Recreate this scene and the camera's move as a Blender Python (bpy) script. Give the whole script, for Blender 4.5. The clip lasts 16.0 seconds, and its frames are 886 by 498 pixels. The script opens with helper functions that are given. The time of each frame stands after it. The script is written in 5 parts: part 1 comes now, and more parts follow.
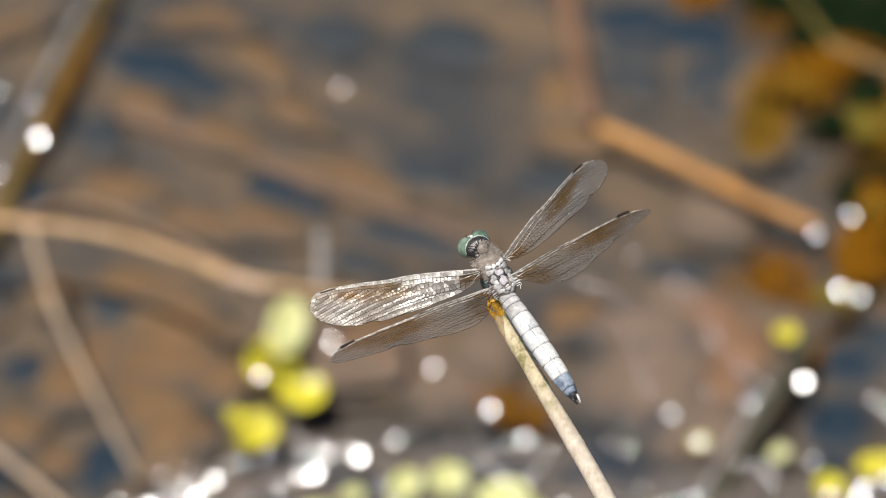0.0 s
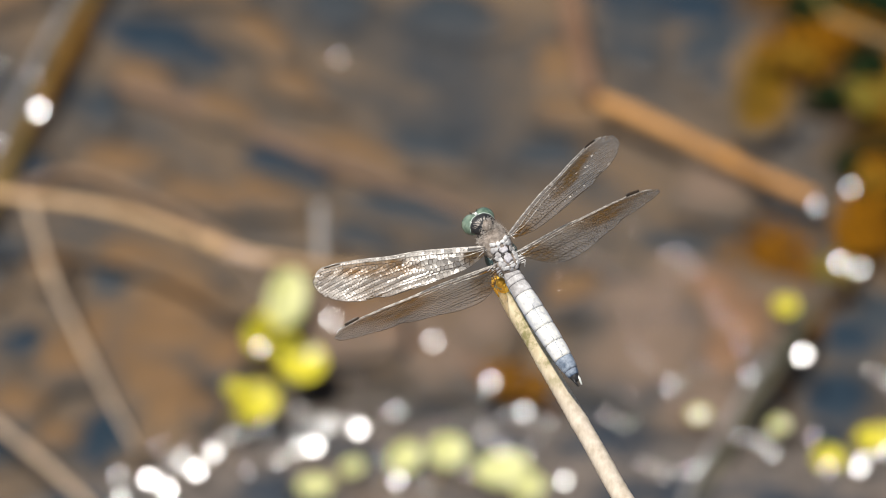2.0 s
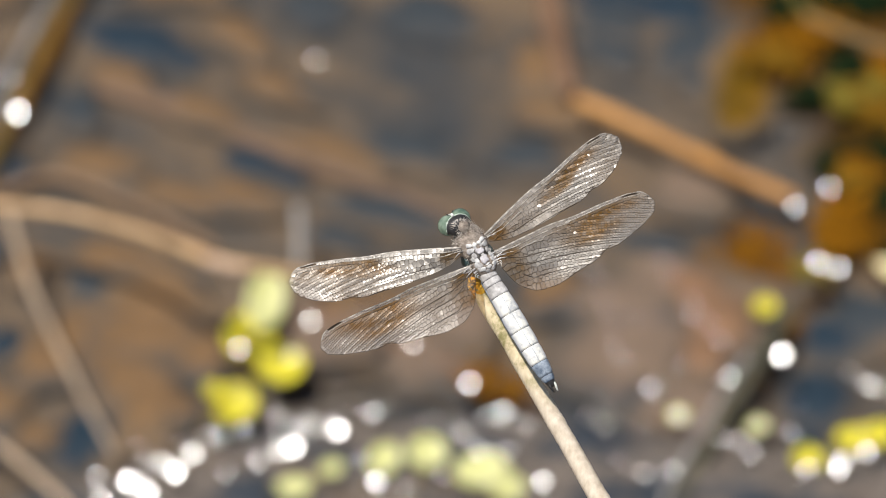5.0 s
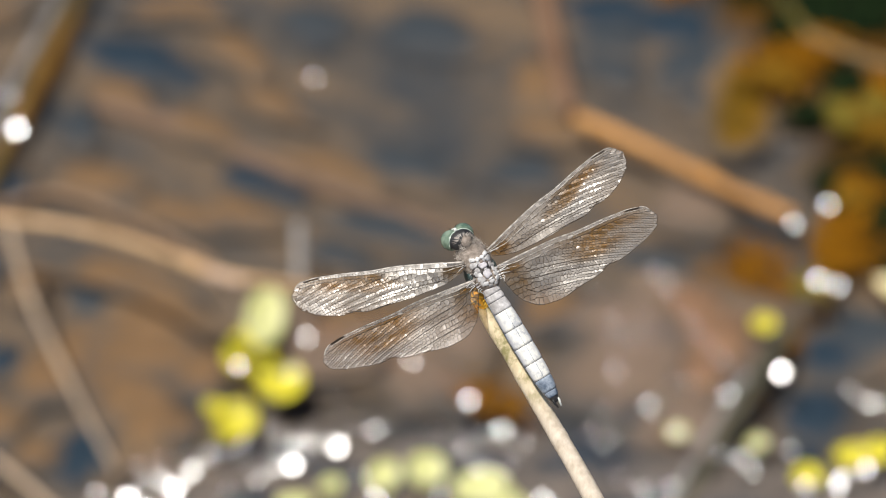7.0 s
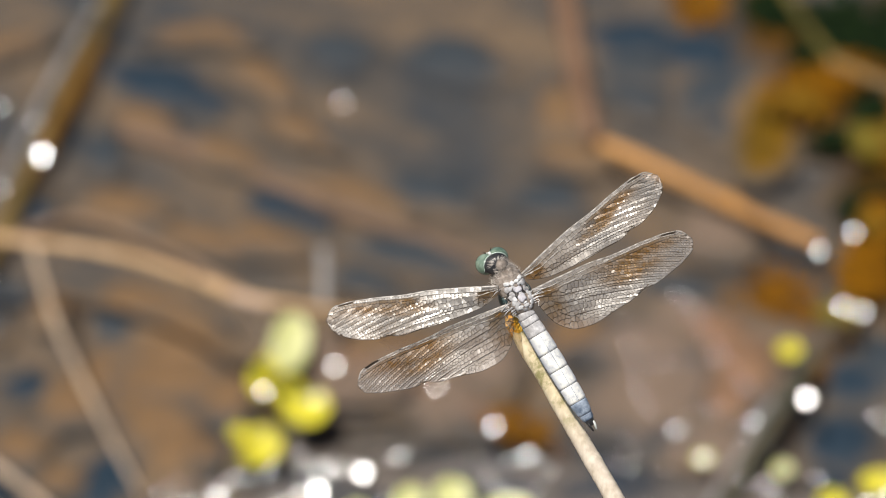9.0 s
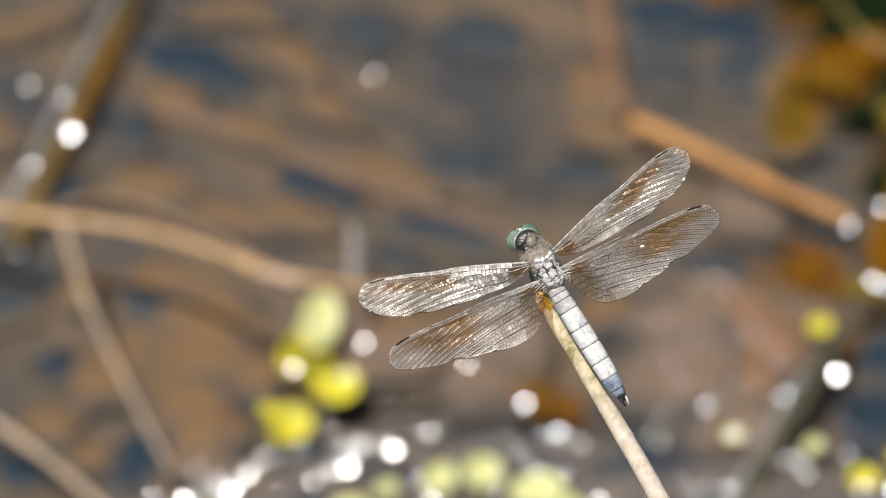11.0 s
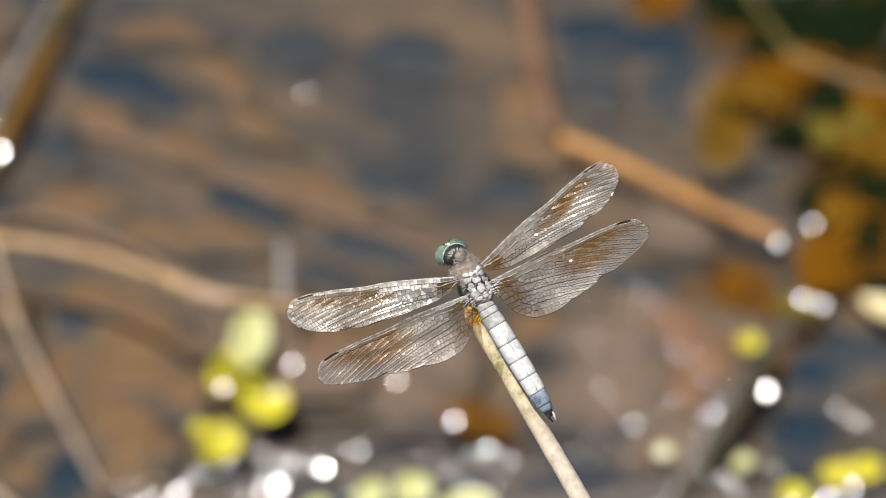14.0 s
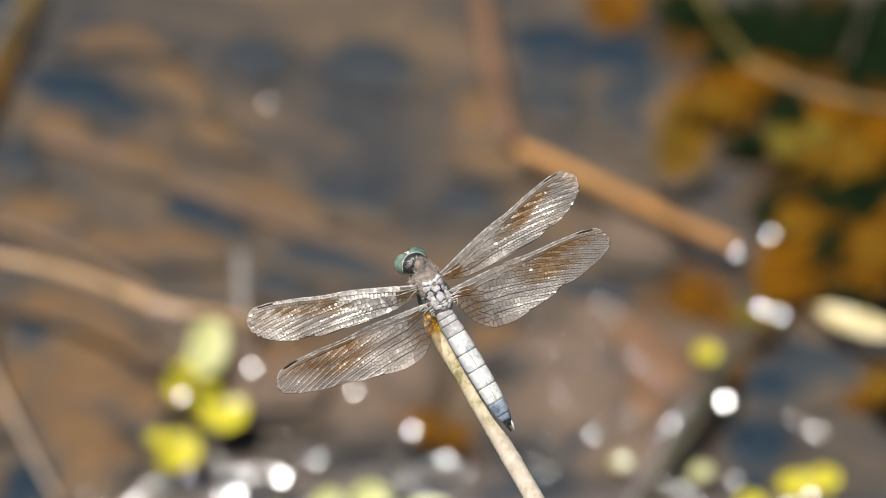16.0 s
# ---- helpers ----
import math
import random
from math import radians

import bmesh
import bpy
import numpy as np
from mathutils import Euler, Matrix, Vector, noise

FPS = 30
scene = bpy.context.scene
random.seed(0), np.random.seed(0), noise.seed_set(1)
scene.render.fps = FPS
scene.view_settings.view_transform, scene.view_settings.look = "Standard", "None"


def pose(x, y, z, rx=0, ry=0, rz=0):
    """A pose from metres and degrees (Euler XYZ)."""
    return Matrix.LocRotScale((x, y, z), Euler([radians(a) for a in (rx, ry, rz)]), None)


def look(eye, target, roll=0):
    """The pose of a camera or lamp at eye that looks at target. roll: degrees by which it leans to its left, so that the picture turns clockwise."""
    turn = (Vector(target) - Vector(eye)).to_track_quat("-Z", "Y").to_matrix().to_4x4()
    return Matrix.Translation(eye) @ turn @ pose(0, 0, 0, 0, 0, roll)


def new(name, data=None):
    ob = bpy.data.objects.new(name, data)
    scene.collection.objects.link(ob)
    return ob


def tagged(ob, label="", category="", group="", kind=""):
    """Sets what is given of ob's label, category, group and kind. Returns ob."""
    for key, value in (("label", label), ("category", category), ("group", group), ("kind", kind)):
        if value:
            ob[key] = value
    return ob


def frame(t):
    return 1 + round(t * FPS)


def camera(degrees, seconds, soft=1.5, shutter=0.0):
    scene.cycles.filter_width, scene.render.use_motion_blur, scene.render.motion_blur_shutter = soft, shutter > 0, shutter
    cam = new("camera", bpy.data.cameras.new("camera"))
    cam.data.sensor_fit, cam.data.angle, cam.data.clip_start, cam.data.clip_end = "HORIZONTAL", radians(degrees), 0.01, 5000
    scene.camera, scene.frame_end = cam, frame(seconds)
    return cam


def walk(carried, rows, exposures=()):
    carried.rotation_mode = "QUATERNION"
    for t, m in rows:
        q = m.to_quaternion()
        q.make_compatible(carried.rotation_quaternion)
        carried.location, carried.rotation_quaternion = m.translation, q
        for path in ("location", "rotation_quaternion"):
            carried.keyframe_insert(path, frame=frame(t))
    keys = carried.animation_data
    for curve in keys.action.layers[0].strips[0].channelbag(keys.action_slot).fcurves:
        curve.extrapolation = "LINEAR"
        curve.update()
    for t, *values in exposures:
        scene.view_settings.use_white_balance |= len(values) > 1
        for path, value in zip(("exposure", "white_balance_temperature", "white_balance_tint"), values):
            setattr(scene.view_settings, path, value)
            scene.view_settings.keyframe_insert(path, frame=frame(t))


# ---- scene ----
# A blue dasher dragonfly on a dry reed over a shallow pond, through a long lens.
cam = camera(6.9, 16.0, soft=1.05)
cam.data.dof.use_dof = True
cam.data.dof.focus_distance = 1.298
cam.data.dof.aperture_fstop = 22.3
PATH = [
    (0.0, pose(0.00280, -0.96689, 1.36897, 48.1093, 0.1264, 0.2246)),
    (0.5, pose(0.00203, -0.96632, 1.36961, 48.0581, 0.1392, 0.1677)),
    (1.0, pose(0.00155, -0.96566, 1.37034, 47.9174, 0.0674, 0.2678)),
    (1.5, pose(0.00106, -0.96514, 1.37092, 47.8157, 0.1034, 0.2394)),
    (2.0, pose(0.00044, -0.96525, 1.37080, 47.8227, 0.0443, 0.2046)),
    (2.5, pose(0.00029, -0.96527, 1.37077, 47.8585, 0.0514, 0.0980)),
    (3.0, pose(0.00005, -0.96481, 1.37129, 47.8433, -0.0293, 0.0747)),
    (3.5, pose(-0.00011, -0.96459, 1.37153, 47.8001, -0.0155, 0.0014)),
    (6.0, pose(0.00278, -0.96571, 1.37029, 47.8941, 0.0953, 0.0368)),
    (6.5, pose(0.00122, -0.96584, 1.37014, 47.9434, 0.0362, 0.0247)),
    (7.0, pose(-0.00000, -0.96609, 1.36987, 48.0000, 0.0000, -0.0000)),
    (7.5, pose(-0.00007, -0.96609, 1.36986, 48.0471, -0.0425, 0.0734)),
    (8.0, pose(-0.00166, -0.96628, 1.36965, 48.1085, -0.0879, 0.1169)),
    (8.5, pose(-0.00302, -0.96656, 1.36935, 48.1779, -0.0794, 0.1498)),
    (9.0, pose(-0.00471, -0.96682, 1.36906, 48.2342, -0.0160, 0.0983)),
    (11.5, pose(-0.00520, -0.96708, 1.36877, 48.0418, 0.3247, 0.0958)),
    (12.0, pose(-0.00602, -0.96752, 1.36828, 48.1190, 0.3205, -0.0760)),
    (12.5, pose(-0.00504, -0.96731, 1.36851, 48.1723, 0.2574, -0.1159)),
    (13.0, pose(-0.00479, -0.96735, 1.36847, 48.2142, 0.1528, -0.1605)),
    (13.5, pose(-0.00475, -0.96753, 1.36827, 48.2266, 0.1618, -0.3299)),
    (14.0, pose(-0.00448, -0.96789, 1.36787, 48.2366, 0.0316, -0.3595)),
    (14.5, pose(-0.00516, -0.96826, 1.36746, 48.2610, -0.0432, -0.4780)),
    (15.0, pose(-0.00514, -0.96829, 1.36742, 48.3032, -0.2258, -0.4440)),
    (15.5, pose(-0.00449, -0.96802, 1.36772, 48.3264, -0.2838, -0.4665)),
    (16.0, pose(-0.00518, -0.96827, 1.36745, 48.3291, -0.2676, -0.5581)),
]
walk(cam, PATH, exposures=[(0.0, 0.0), (16.0, 0.0)])

# ---- world and sun ----
SUN = Vector((-0.24, -0.27, 0.93)).normalized()
world = bpy.data.worlds.new("world")
scene.world = world
world.use_nodes = True
sky = world.node_tree.nodes.new("ShaderNodeTexSky")
sky.sky_type, sky.sun_disc = "NISHITA", False
sky.sun_elevation = math.asin(SUN.z)
sky.sun_rotation = math.atan2(SUN.x, SUN.y)
background = world.node_tree.nodes["Background"]
background.inputs["Strength"].default_value = 0.062
world.node_tree.links.new(sky.outputs[0], background.inputs[0])
sun = new("sun", bpy.data.lights.new("sun", "SUN"))
sun.data.energy, sun.data.angle, sun.data.color = 5.0, radians(0.5), (1.0, 0.95, 0.88)
sun.matrix_world = look(SUN * 10, (0, 0, 0))


# ---- materials ----
def graph(name):
    m = bpy.data.materials.new(name)
    m.use_nodes = True
    n = m.node_tree.nodes
    return m, n, m.node_tree.links, n["Principled BSDF"]


def noise_node(n, l, scale, detail=4.0, stretch=(1, 1, 1), rough=0.55):
    co = n.new("ShaderNodeTexCoord")
    mp = n.new("ShaderNodeMapping")
    mp.inputs["Scale"].default_value = stretch
    tx = n.new("ShaderNodeTexNoise")
    tx.inputs["Scale"].default_value = scale
    tx.inputs["Detail"].default_value = detail
    tx.inputs["Roughness"].default_value = rough
    l.new(co.outputs["Object"], mp.inputs[0])
    l.new(mp.outputs[0], tx.inputs["Vector"])
    return tx


def ramp(n, l, source, stops):
    r = n.new("ShaderNodeValToRGB")
    while len(r.color_ramp.elements) < len(stops):
        r.color_ramp.elements.new(0.5)
    for e, (p, c) in zip(r.color_ramp.elements, stops):
        e.position, e.color = p, (*c, 1)
    l.new(source, r.inputs[0])
    return r.outputs[0]


def mix(n, l, fac, a, b, mode="MIX"):
    x = n.new("ShaderNodeMix")
    x.data_type, x.blend_type = "RGBA", mode
    if isinstance(fac, (int, float)):
        x.inputs[0].default_value = fac
    else:
        l.new(fac, x.inputs[0])
    for s, v in ((x.inputs[6], a), (x.inputs[7], b)):
        if isinstance(v, tuple):
            s.default_value = (*v, 1)
        else:
            l.new(v, s)
    return x.outputs[2]


def plain(name, dark, light, scale, rough=0.6, bump=0.2, fine=6.0, stretch=(1, 1, 1), vary=0.0, coat=0.0, ior=1.45, dist=0.0002):
    """Two-scale mottled surface: broad patches, fine grain, a little relief."""
    m, n, l, b = graph(name)
    broad = noise_node(n, l, scale, 3.0, stretch)
    grain = noise_node(n, l, scale * fine, 5.0, stretch, 0.65)
    col = ramp(n, l, broad.outputs[0], [(0.32, dark), (0.68, light)])
    g = ramp(n, l, grain.outputs[0], [(0.3, (0.72, 0.72, 0.72)), (0.7, (1.15, 1.15, 1.15))])
    col = mix(n, l, 0.8, col, g, "MULTIPLY")
    if vary:
        info = n.new("ShaderNodeObjectInfo")
        v = ramp(n, l, info.outputs["Random"], [(0.0, (1 - vary,) * 3), (1.0, (1 + vary,) * 3)])
        col = mix(n, l, 1.0, col, v, "MULTIPLY")
    l.new(col, b.inputs["Base Color"])
    b.inputs["Roughness"].default_value = rough
    b.inputs["IOR"].default_value = ior
    b.inputs["Coat Weight"].default_value = coat
    bp = n.new("ShaderNodeBump")
    bp.inputs["Strength"].default_value, bp.inputs["Distance"].default_value = bump, dist
    l.new(grain.outputs[0], bp.inputs["Height"])
    l.new(bp.outputs[0], b.inputs["Normal"])
    return m


def flake_material(name, dark, light):
    """Wet weed: each ribbon has a tone of its own, with fine mottling."""
    m, n, l, b = graph(name)
    geo = n.new("ShaderNodeNewGeometry")
    tone = ramp(n, l, geo.outputs["Random Per Island"], [(0.0, dark), (1.0, light)])
    grain = noise_node(n, l, 700, 4.0)
    l.new(mix(n, l, 0.8, tone, ramp(n, l, grain.outputs[0], [(0.3, (0.65,) * 3), (0.7, (1.2,) * 3)]), "MULTIPLY"), b.inputs["Base Color"])
    b.inputs["Roughness"].default_value = 0.7
    b.inputs["Specular IOR Level"].default_value = 0.05
    return m


def mud(n, l):
    """The bed's own colour, by place: grey-brown mud in drifts that run across the shallows, with slate silt between."""
    geo = n.new("ShaderNodeNewGeometry")

    def field(scale, detail, turn, stretch):
        mp = n.new("ShaderNodeMapping")
        mp.vector_type = "TEXTURE"
        mp.inputs["Rotation"].default_value = (0, 0, radians(turn))
        mp.inputs["Scale"].default_value = stretch
        tx = n.new("ShaderNodeTexNoise")
        tx.inputs["Scale"].default_value, tx.inputs["Detail"].default_value = scale, detail
        l.new(geo.outputs["Position"], mp.inputs[0])
        l.new(mp.outputs[0], tx.inputs["Vector"])
        return tx.outputs[0]
    drift = field(24, 4.0, -30, (2.1, 0.8, 1))
    clump = field(62, 3.0, -35, (1.4, 0.8, 1))
    grain = field(240, 5.0, 0, (1, 1, 1))
    both = n.new("ShaderNodeMix")
    both.inputs[0].default_value = 0.42
    l.new(drift, both.inputs[2])
    l.new(clump, both.inputs[3])
    col = ramp(n, l, both.outputs[0], [(0.36, (0.048, 0.055, 0.064)), (0.47, (0.097, 0.082, 0.070)), (0.61, (0.170, 0.120, 0.079))])
    return mix(n, l, 0.8, col, ramp(n, l, grain, [(0.3, (0.7,) * 3), (0.7, (1.15,) * 3)]), "MULTIPLY")


def bed_material():
    m, n, l, b = graph("pond mud")
    l.new(mud(n, l), b.inputs["Base Color"])
    b.inputs["Roughness"].default_value = 0.9
    b.inputs["Specular IOR Level"].default_value = 0.08
    return m


def bank_material():
    """Wet mud with slate hollows, grey-mauve silt and a few rusty stains, at two scales."""
    m, n, l, b = graph("wet mud")
    broad = noise_node(n, l, 44, 4.0, (0.8, 1.5, 1), 0.6)
    stain = noise_node(n, l, 21, 3.0, (1.2, 1, 1), 0.55)
    grain = noise_node(n, l, 420, 5.0, (1, 1, 1), 0.65)
    col = ramp(n, l, broad.outputs[0], [(0.42, (0.036, 0.045, 0.058)), (0.50, (0.132, 0.110, 0.094)), (0.68, (0.205, 0.168, 0.142))])
    col = mix(n, l, ramp(n, l, stain.outputs[0], [(0.60, (0, 0, 0)), (0.78, (0.6,) * 3)]), col, (0.150, 0.085, 0.035))
    l.new(mix(n, l, 0.8, col, ramp(n, l, grain.outputs[0], [(0.3, (0.62,) * 3), (0.7, (1.2,) * 3)]), "MULTIPLY"), b.inputs["Base Color"])
    b.inputs["Roughness"].default_value = 0.75
    b.inputs["Specular IOR Level"].default_value = 0.2
    bp = n.new("ShaderNodeBump")
    bp.inputs["Strength"].default_value, bp.inputs["Distance"].default_value = 0.6, 0.0004
    l.new(grain.outputs[0], bp.inputs["Height"])
    l.new(bp.outputs[0], b.inputs["Normal"])
    return m


def drift_material(name, dark, light, scale=70.0, edge=0.55):
    """Sunken stuff that thins out unevenly into the mud round it."""
    m, n, l, b = graph(name)
    co = n.new("ShaderNodeTexCoord")
    away = n.new("ShaderNodeSeparateXYZ")
    l.new(co.outputs["UV"], away.inputs[0])
    rough = noise_node(n, l, 45, 5.0, (1, 1, 1), 0.65)
    add = n.new("ShaderNodeMath")
    add.operation = "MULTIPLY_ADD"
    add.inputs[1].default_value = 1.7
    l.new(rough.outputs[0], add.inputs[0])
    l.new(away.outputs[0], add.inputs[2])
    mr = n.new("ShaderNodeMapRange")
    mr.interpolation_type = "SMOOTHSTEP"
    mr.inputs["From Min"].default_value, mr.inputs["From Max"].default_value = edge + 0.62, edge + 1.25
    l.new(add.outputs[0], mr.inputs[0])
    rim = n.new("ShaderNodeMapRange")
    rim.interpolation_type = "SMOOTHSTEP"
    rim.inputs["From Min"].default_value, rim.inputs["From Max"].default_value = 0.45, 0.98
    l.new(away.outputs[0], rim.inputs[0])
    fade = n.new("ShaderNodeMath")
    fade.operation = "MAXIMUM"
    l.new(mr.outputs[0], fade.inputs[0])
    l.new(rim.outputs[0], fade.inputs[1])
    broad = noise_node(n, l, scale, 4.0)
    own = ramp(n, l, broad.outputs[0], [(0.32, dark), (0.68, light)])
    l.new(mix(n, l, fade.outputs[0], own, mud(n, l)), b.inputs["Base Color"])
    b.inputs["Roughness"].default_value = 0.85
    b.inputs["Specular IOR Level"].default_value = 0.08
    return m


BED = bed_material()
# Dark bed tones with the blue of the reflected sky painted in.
SKY_SILT = drift_material("dark silt with sky blue", (0.013, 0.029, 0.049), (0.036, 0.051, 0.068), edge=0.80)
SKY_SILT_PALE = drift_material("grey silt", (0.034, 0.045, 0.056), (0.063, 0.069, 0.077), edge=0.68)
LITTER = drift_material("brown leaf litter", (0.150, 0.093, 0.050), (0.245, 0.145, 0.073), edge=0.55)
PINK = drift_material("pinkish litter", (0.165, 0.120, 0.090), (0.225, 0.160, 0.122))
RUSTY = drift_material("rust-coloured litter", (0.170, 0.100, 0.062), (0.275, 0.158, 0.092), edge=0.75)
OCHRE = drift_material("ochre algae", (0.10, 0.046, 0.003), (0.225, 0.102, 0.004), 120, 0.6)
MUD = bank_material()
STRAW = plain("dry straw", (0.46, 0.28, 0.13), (0.70, 0.46, 0.25), 160, 0.6, 0.3, 5, (1, 1, 0.3))
RUST = plain("wet orange straw", (0.40, 0.185, 0.045), (0.58, 0.29, 0.09), 150, 0.6, 0.3)
ARCH = plain("sunken tan straw", (0.22, 0.14, 0.085), (0.34, 0.22, 0.14), 150, 0.7, 0.3)
BRANCH = plain("dark wet branch", (0.034, 0.036, 0.020), (0.115, 0.100, 0.062), 120, 0.7, 0.5)
SHEATH = plain("pale straw sheath", (0.42, 0.28, 0.19), (0.58, 0.42, 0.32), 220, 0.5, 0.3)
TAN = plain("faded straw", (0.42, 0.30, 0.20), (0.60, 0.45, 0.31), 160, 0.6, 0.3)
REDDISH = plain("sunken red-brown stalk", (0.165, 0.090, 0.052), (0.235, 0.135, 0.082), 120, 0.8, 0.3)
DULL = plain("sunken brown stalk", (0.14, 0.092, 0.062), (0.21, 0.132, 0.085), 120, 0.8, 0.3)
OLIVE = plain("golden brown stalk", (0.13, 0.085, 0.018), (0.30, 0.20, 0.07), 90, 0.5, 0.3)
MOSSY = plain("dull olive stalk", (0.06, 0.05, 0.006), (0.17, 0.125, 0.022), 90, 0.5, 0.3)
STALK_TAN = plain("golden brown reed", (0.13, 0.075, 0.016), (0.27, 0.165, 0.055), 120, 0.55, 0.3)
TWIG = plain("pale weathered twig", (0.17, 0.155, 0.145), (0.40, 0.375, 0.35), 200, 0.6, 0.4)
LEAF = plain("yellow-green leaf", (0.50, 0.43, 0.006), (0.88, 0.78, 0.05), 110, 0.35, 0.3, coat=0.6, vary=0.15)
PALE_LEAF = plain("pale green leaf", (0.52, 0.53, 0.15), (0.86, 0.84, 0.46), 120, 0.3, 0.3, coat=0.4)
YELLOWED = plain("pale yellowed leaf", (0.76, 0.60, 0.25), (0.92, 0.80, 0.50), 190, 0.3, 0.3, coat=0.6)
GLINT_STONE = plain("wet glint stone", (0.05, 0.05, 0.05), (0.16, 0.15, 0.14), 400, 0.16, 0.0, ior=1.9)


def reed_material():
    """Straw-coloured dead reed: long fibres, olive blotches towards the tip, pale below."""
    m, n, l, b = graph("weathered reed")
    fibre = noise_node(n, l, 900, 4.0, (1, 1, 0.12))
    blotch = noise_node(n, l, 420, 5.0, (1, 1, 0.6), 0.7)
    col = ramp(n, l, fibre.outputs[0], [(0.3, (0.56, 0.46, 0.34)), (0.7, (0.78, 0.68, 0.55))])
    co = n.new("ShaderNodeTexCoord")
    sep = n.new("ShaderNodeSeparateXYZ")
    l.new(co.outputs["Object"], sep.inputs[0])
    high = n.new("ShaderNodeMapRange")
    high.inputs["From Min"].default_value, high.inputs["From Max"].default_value = -0.0225, -0.0150
    l.new(sep.outputs[2], high.inputs[0])
    yellow = mix(n, l, high.outputs[0], (1.0, 1.0, 1.0), (0.96, 0.94, 0.78))
    col = mix(n, l, 1.0, col, yellow, "MULTIPLY")
    spots = ramp(n, l, blotch.outputs[0], [(0.46, (0, 0, 0)), (0.62, (1, 1, 1))])
    both = n.new("ShaderNodeMath")
    both.operation = "MULTIPLY"
    l.new(spots, both.inputs[0])
    l.new(high.outputs[0], both.inputs[1])
    col = mix(n, l, both.outputs[0], col, (0.27, 0.24, 0.10))
    l.new(col, b.inputs["Base Color"])
    b.inputs["Roughness"].default_value = 0.55
    bp = n.new("ShaderNodeBump")
    bp.inputs["Strength"].default_value, bp.inputs["Distance"].default_value = 0.6, 0.00015
    l.new(fibre.outputs[0], bp.inputs["Height"])
    l.new(bp.outputs[0], b.inputs["Normal"])
    return m


def water_material():
    m, n, l, b = graph("pond water")
    out = n["Material Output"]
    n.remove(b)
    clear = n.new("ShaderNodeBsdfTransparent")
    clear.inputs[0].default_value = (0.96, 0.97, 0.96, 1)
    gloss = n.new("ShaderNodeBsdfGlossy")
    gloss.inputs["Roughness"].default_value = 0.04
    ripple = noise_node(n, l, 55, 3.0, (1, 1.6, 1))
    bp = n.new("ShaderNodeBump")
    bp.inputs["Strength"].default_value, bp.inputs["Distance"].default_value = 0.25, 0.002
    l.new(ripple.outputs[0], bp.inputs["Height"])
    l.new(bp.outputs[0], gloss.inputs["Normal"])
    fr = n.new("ShaderNodeFresnel")
    fr.inputs[0].default_value = 1.33
    ms = n.new("ShaderNodeMixShader")
    l.new(fr.outputs[0], ms.inputs[0])
    l.new(clear.outputs[0], ms.inputs[1])
    l.new(gloss.outputs[0], ms.inputs[2])
    l.new(ms.outputs[0], out.inputs[0])
    return m


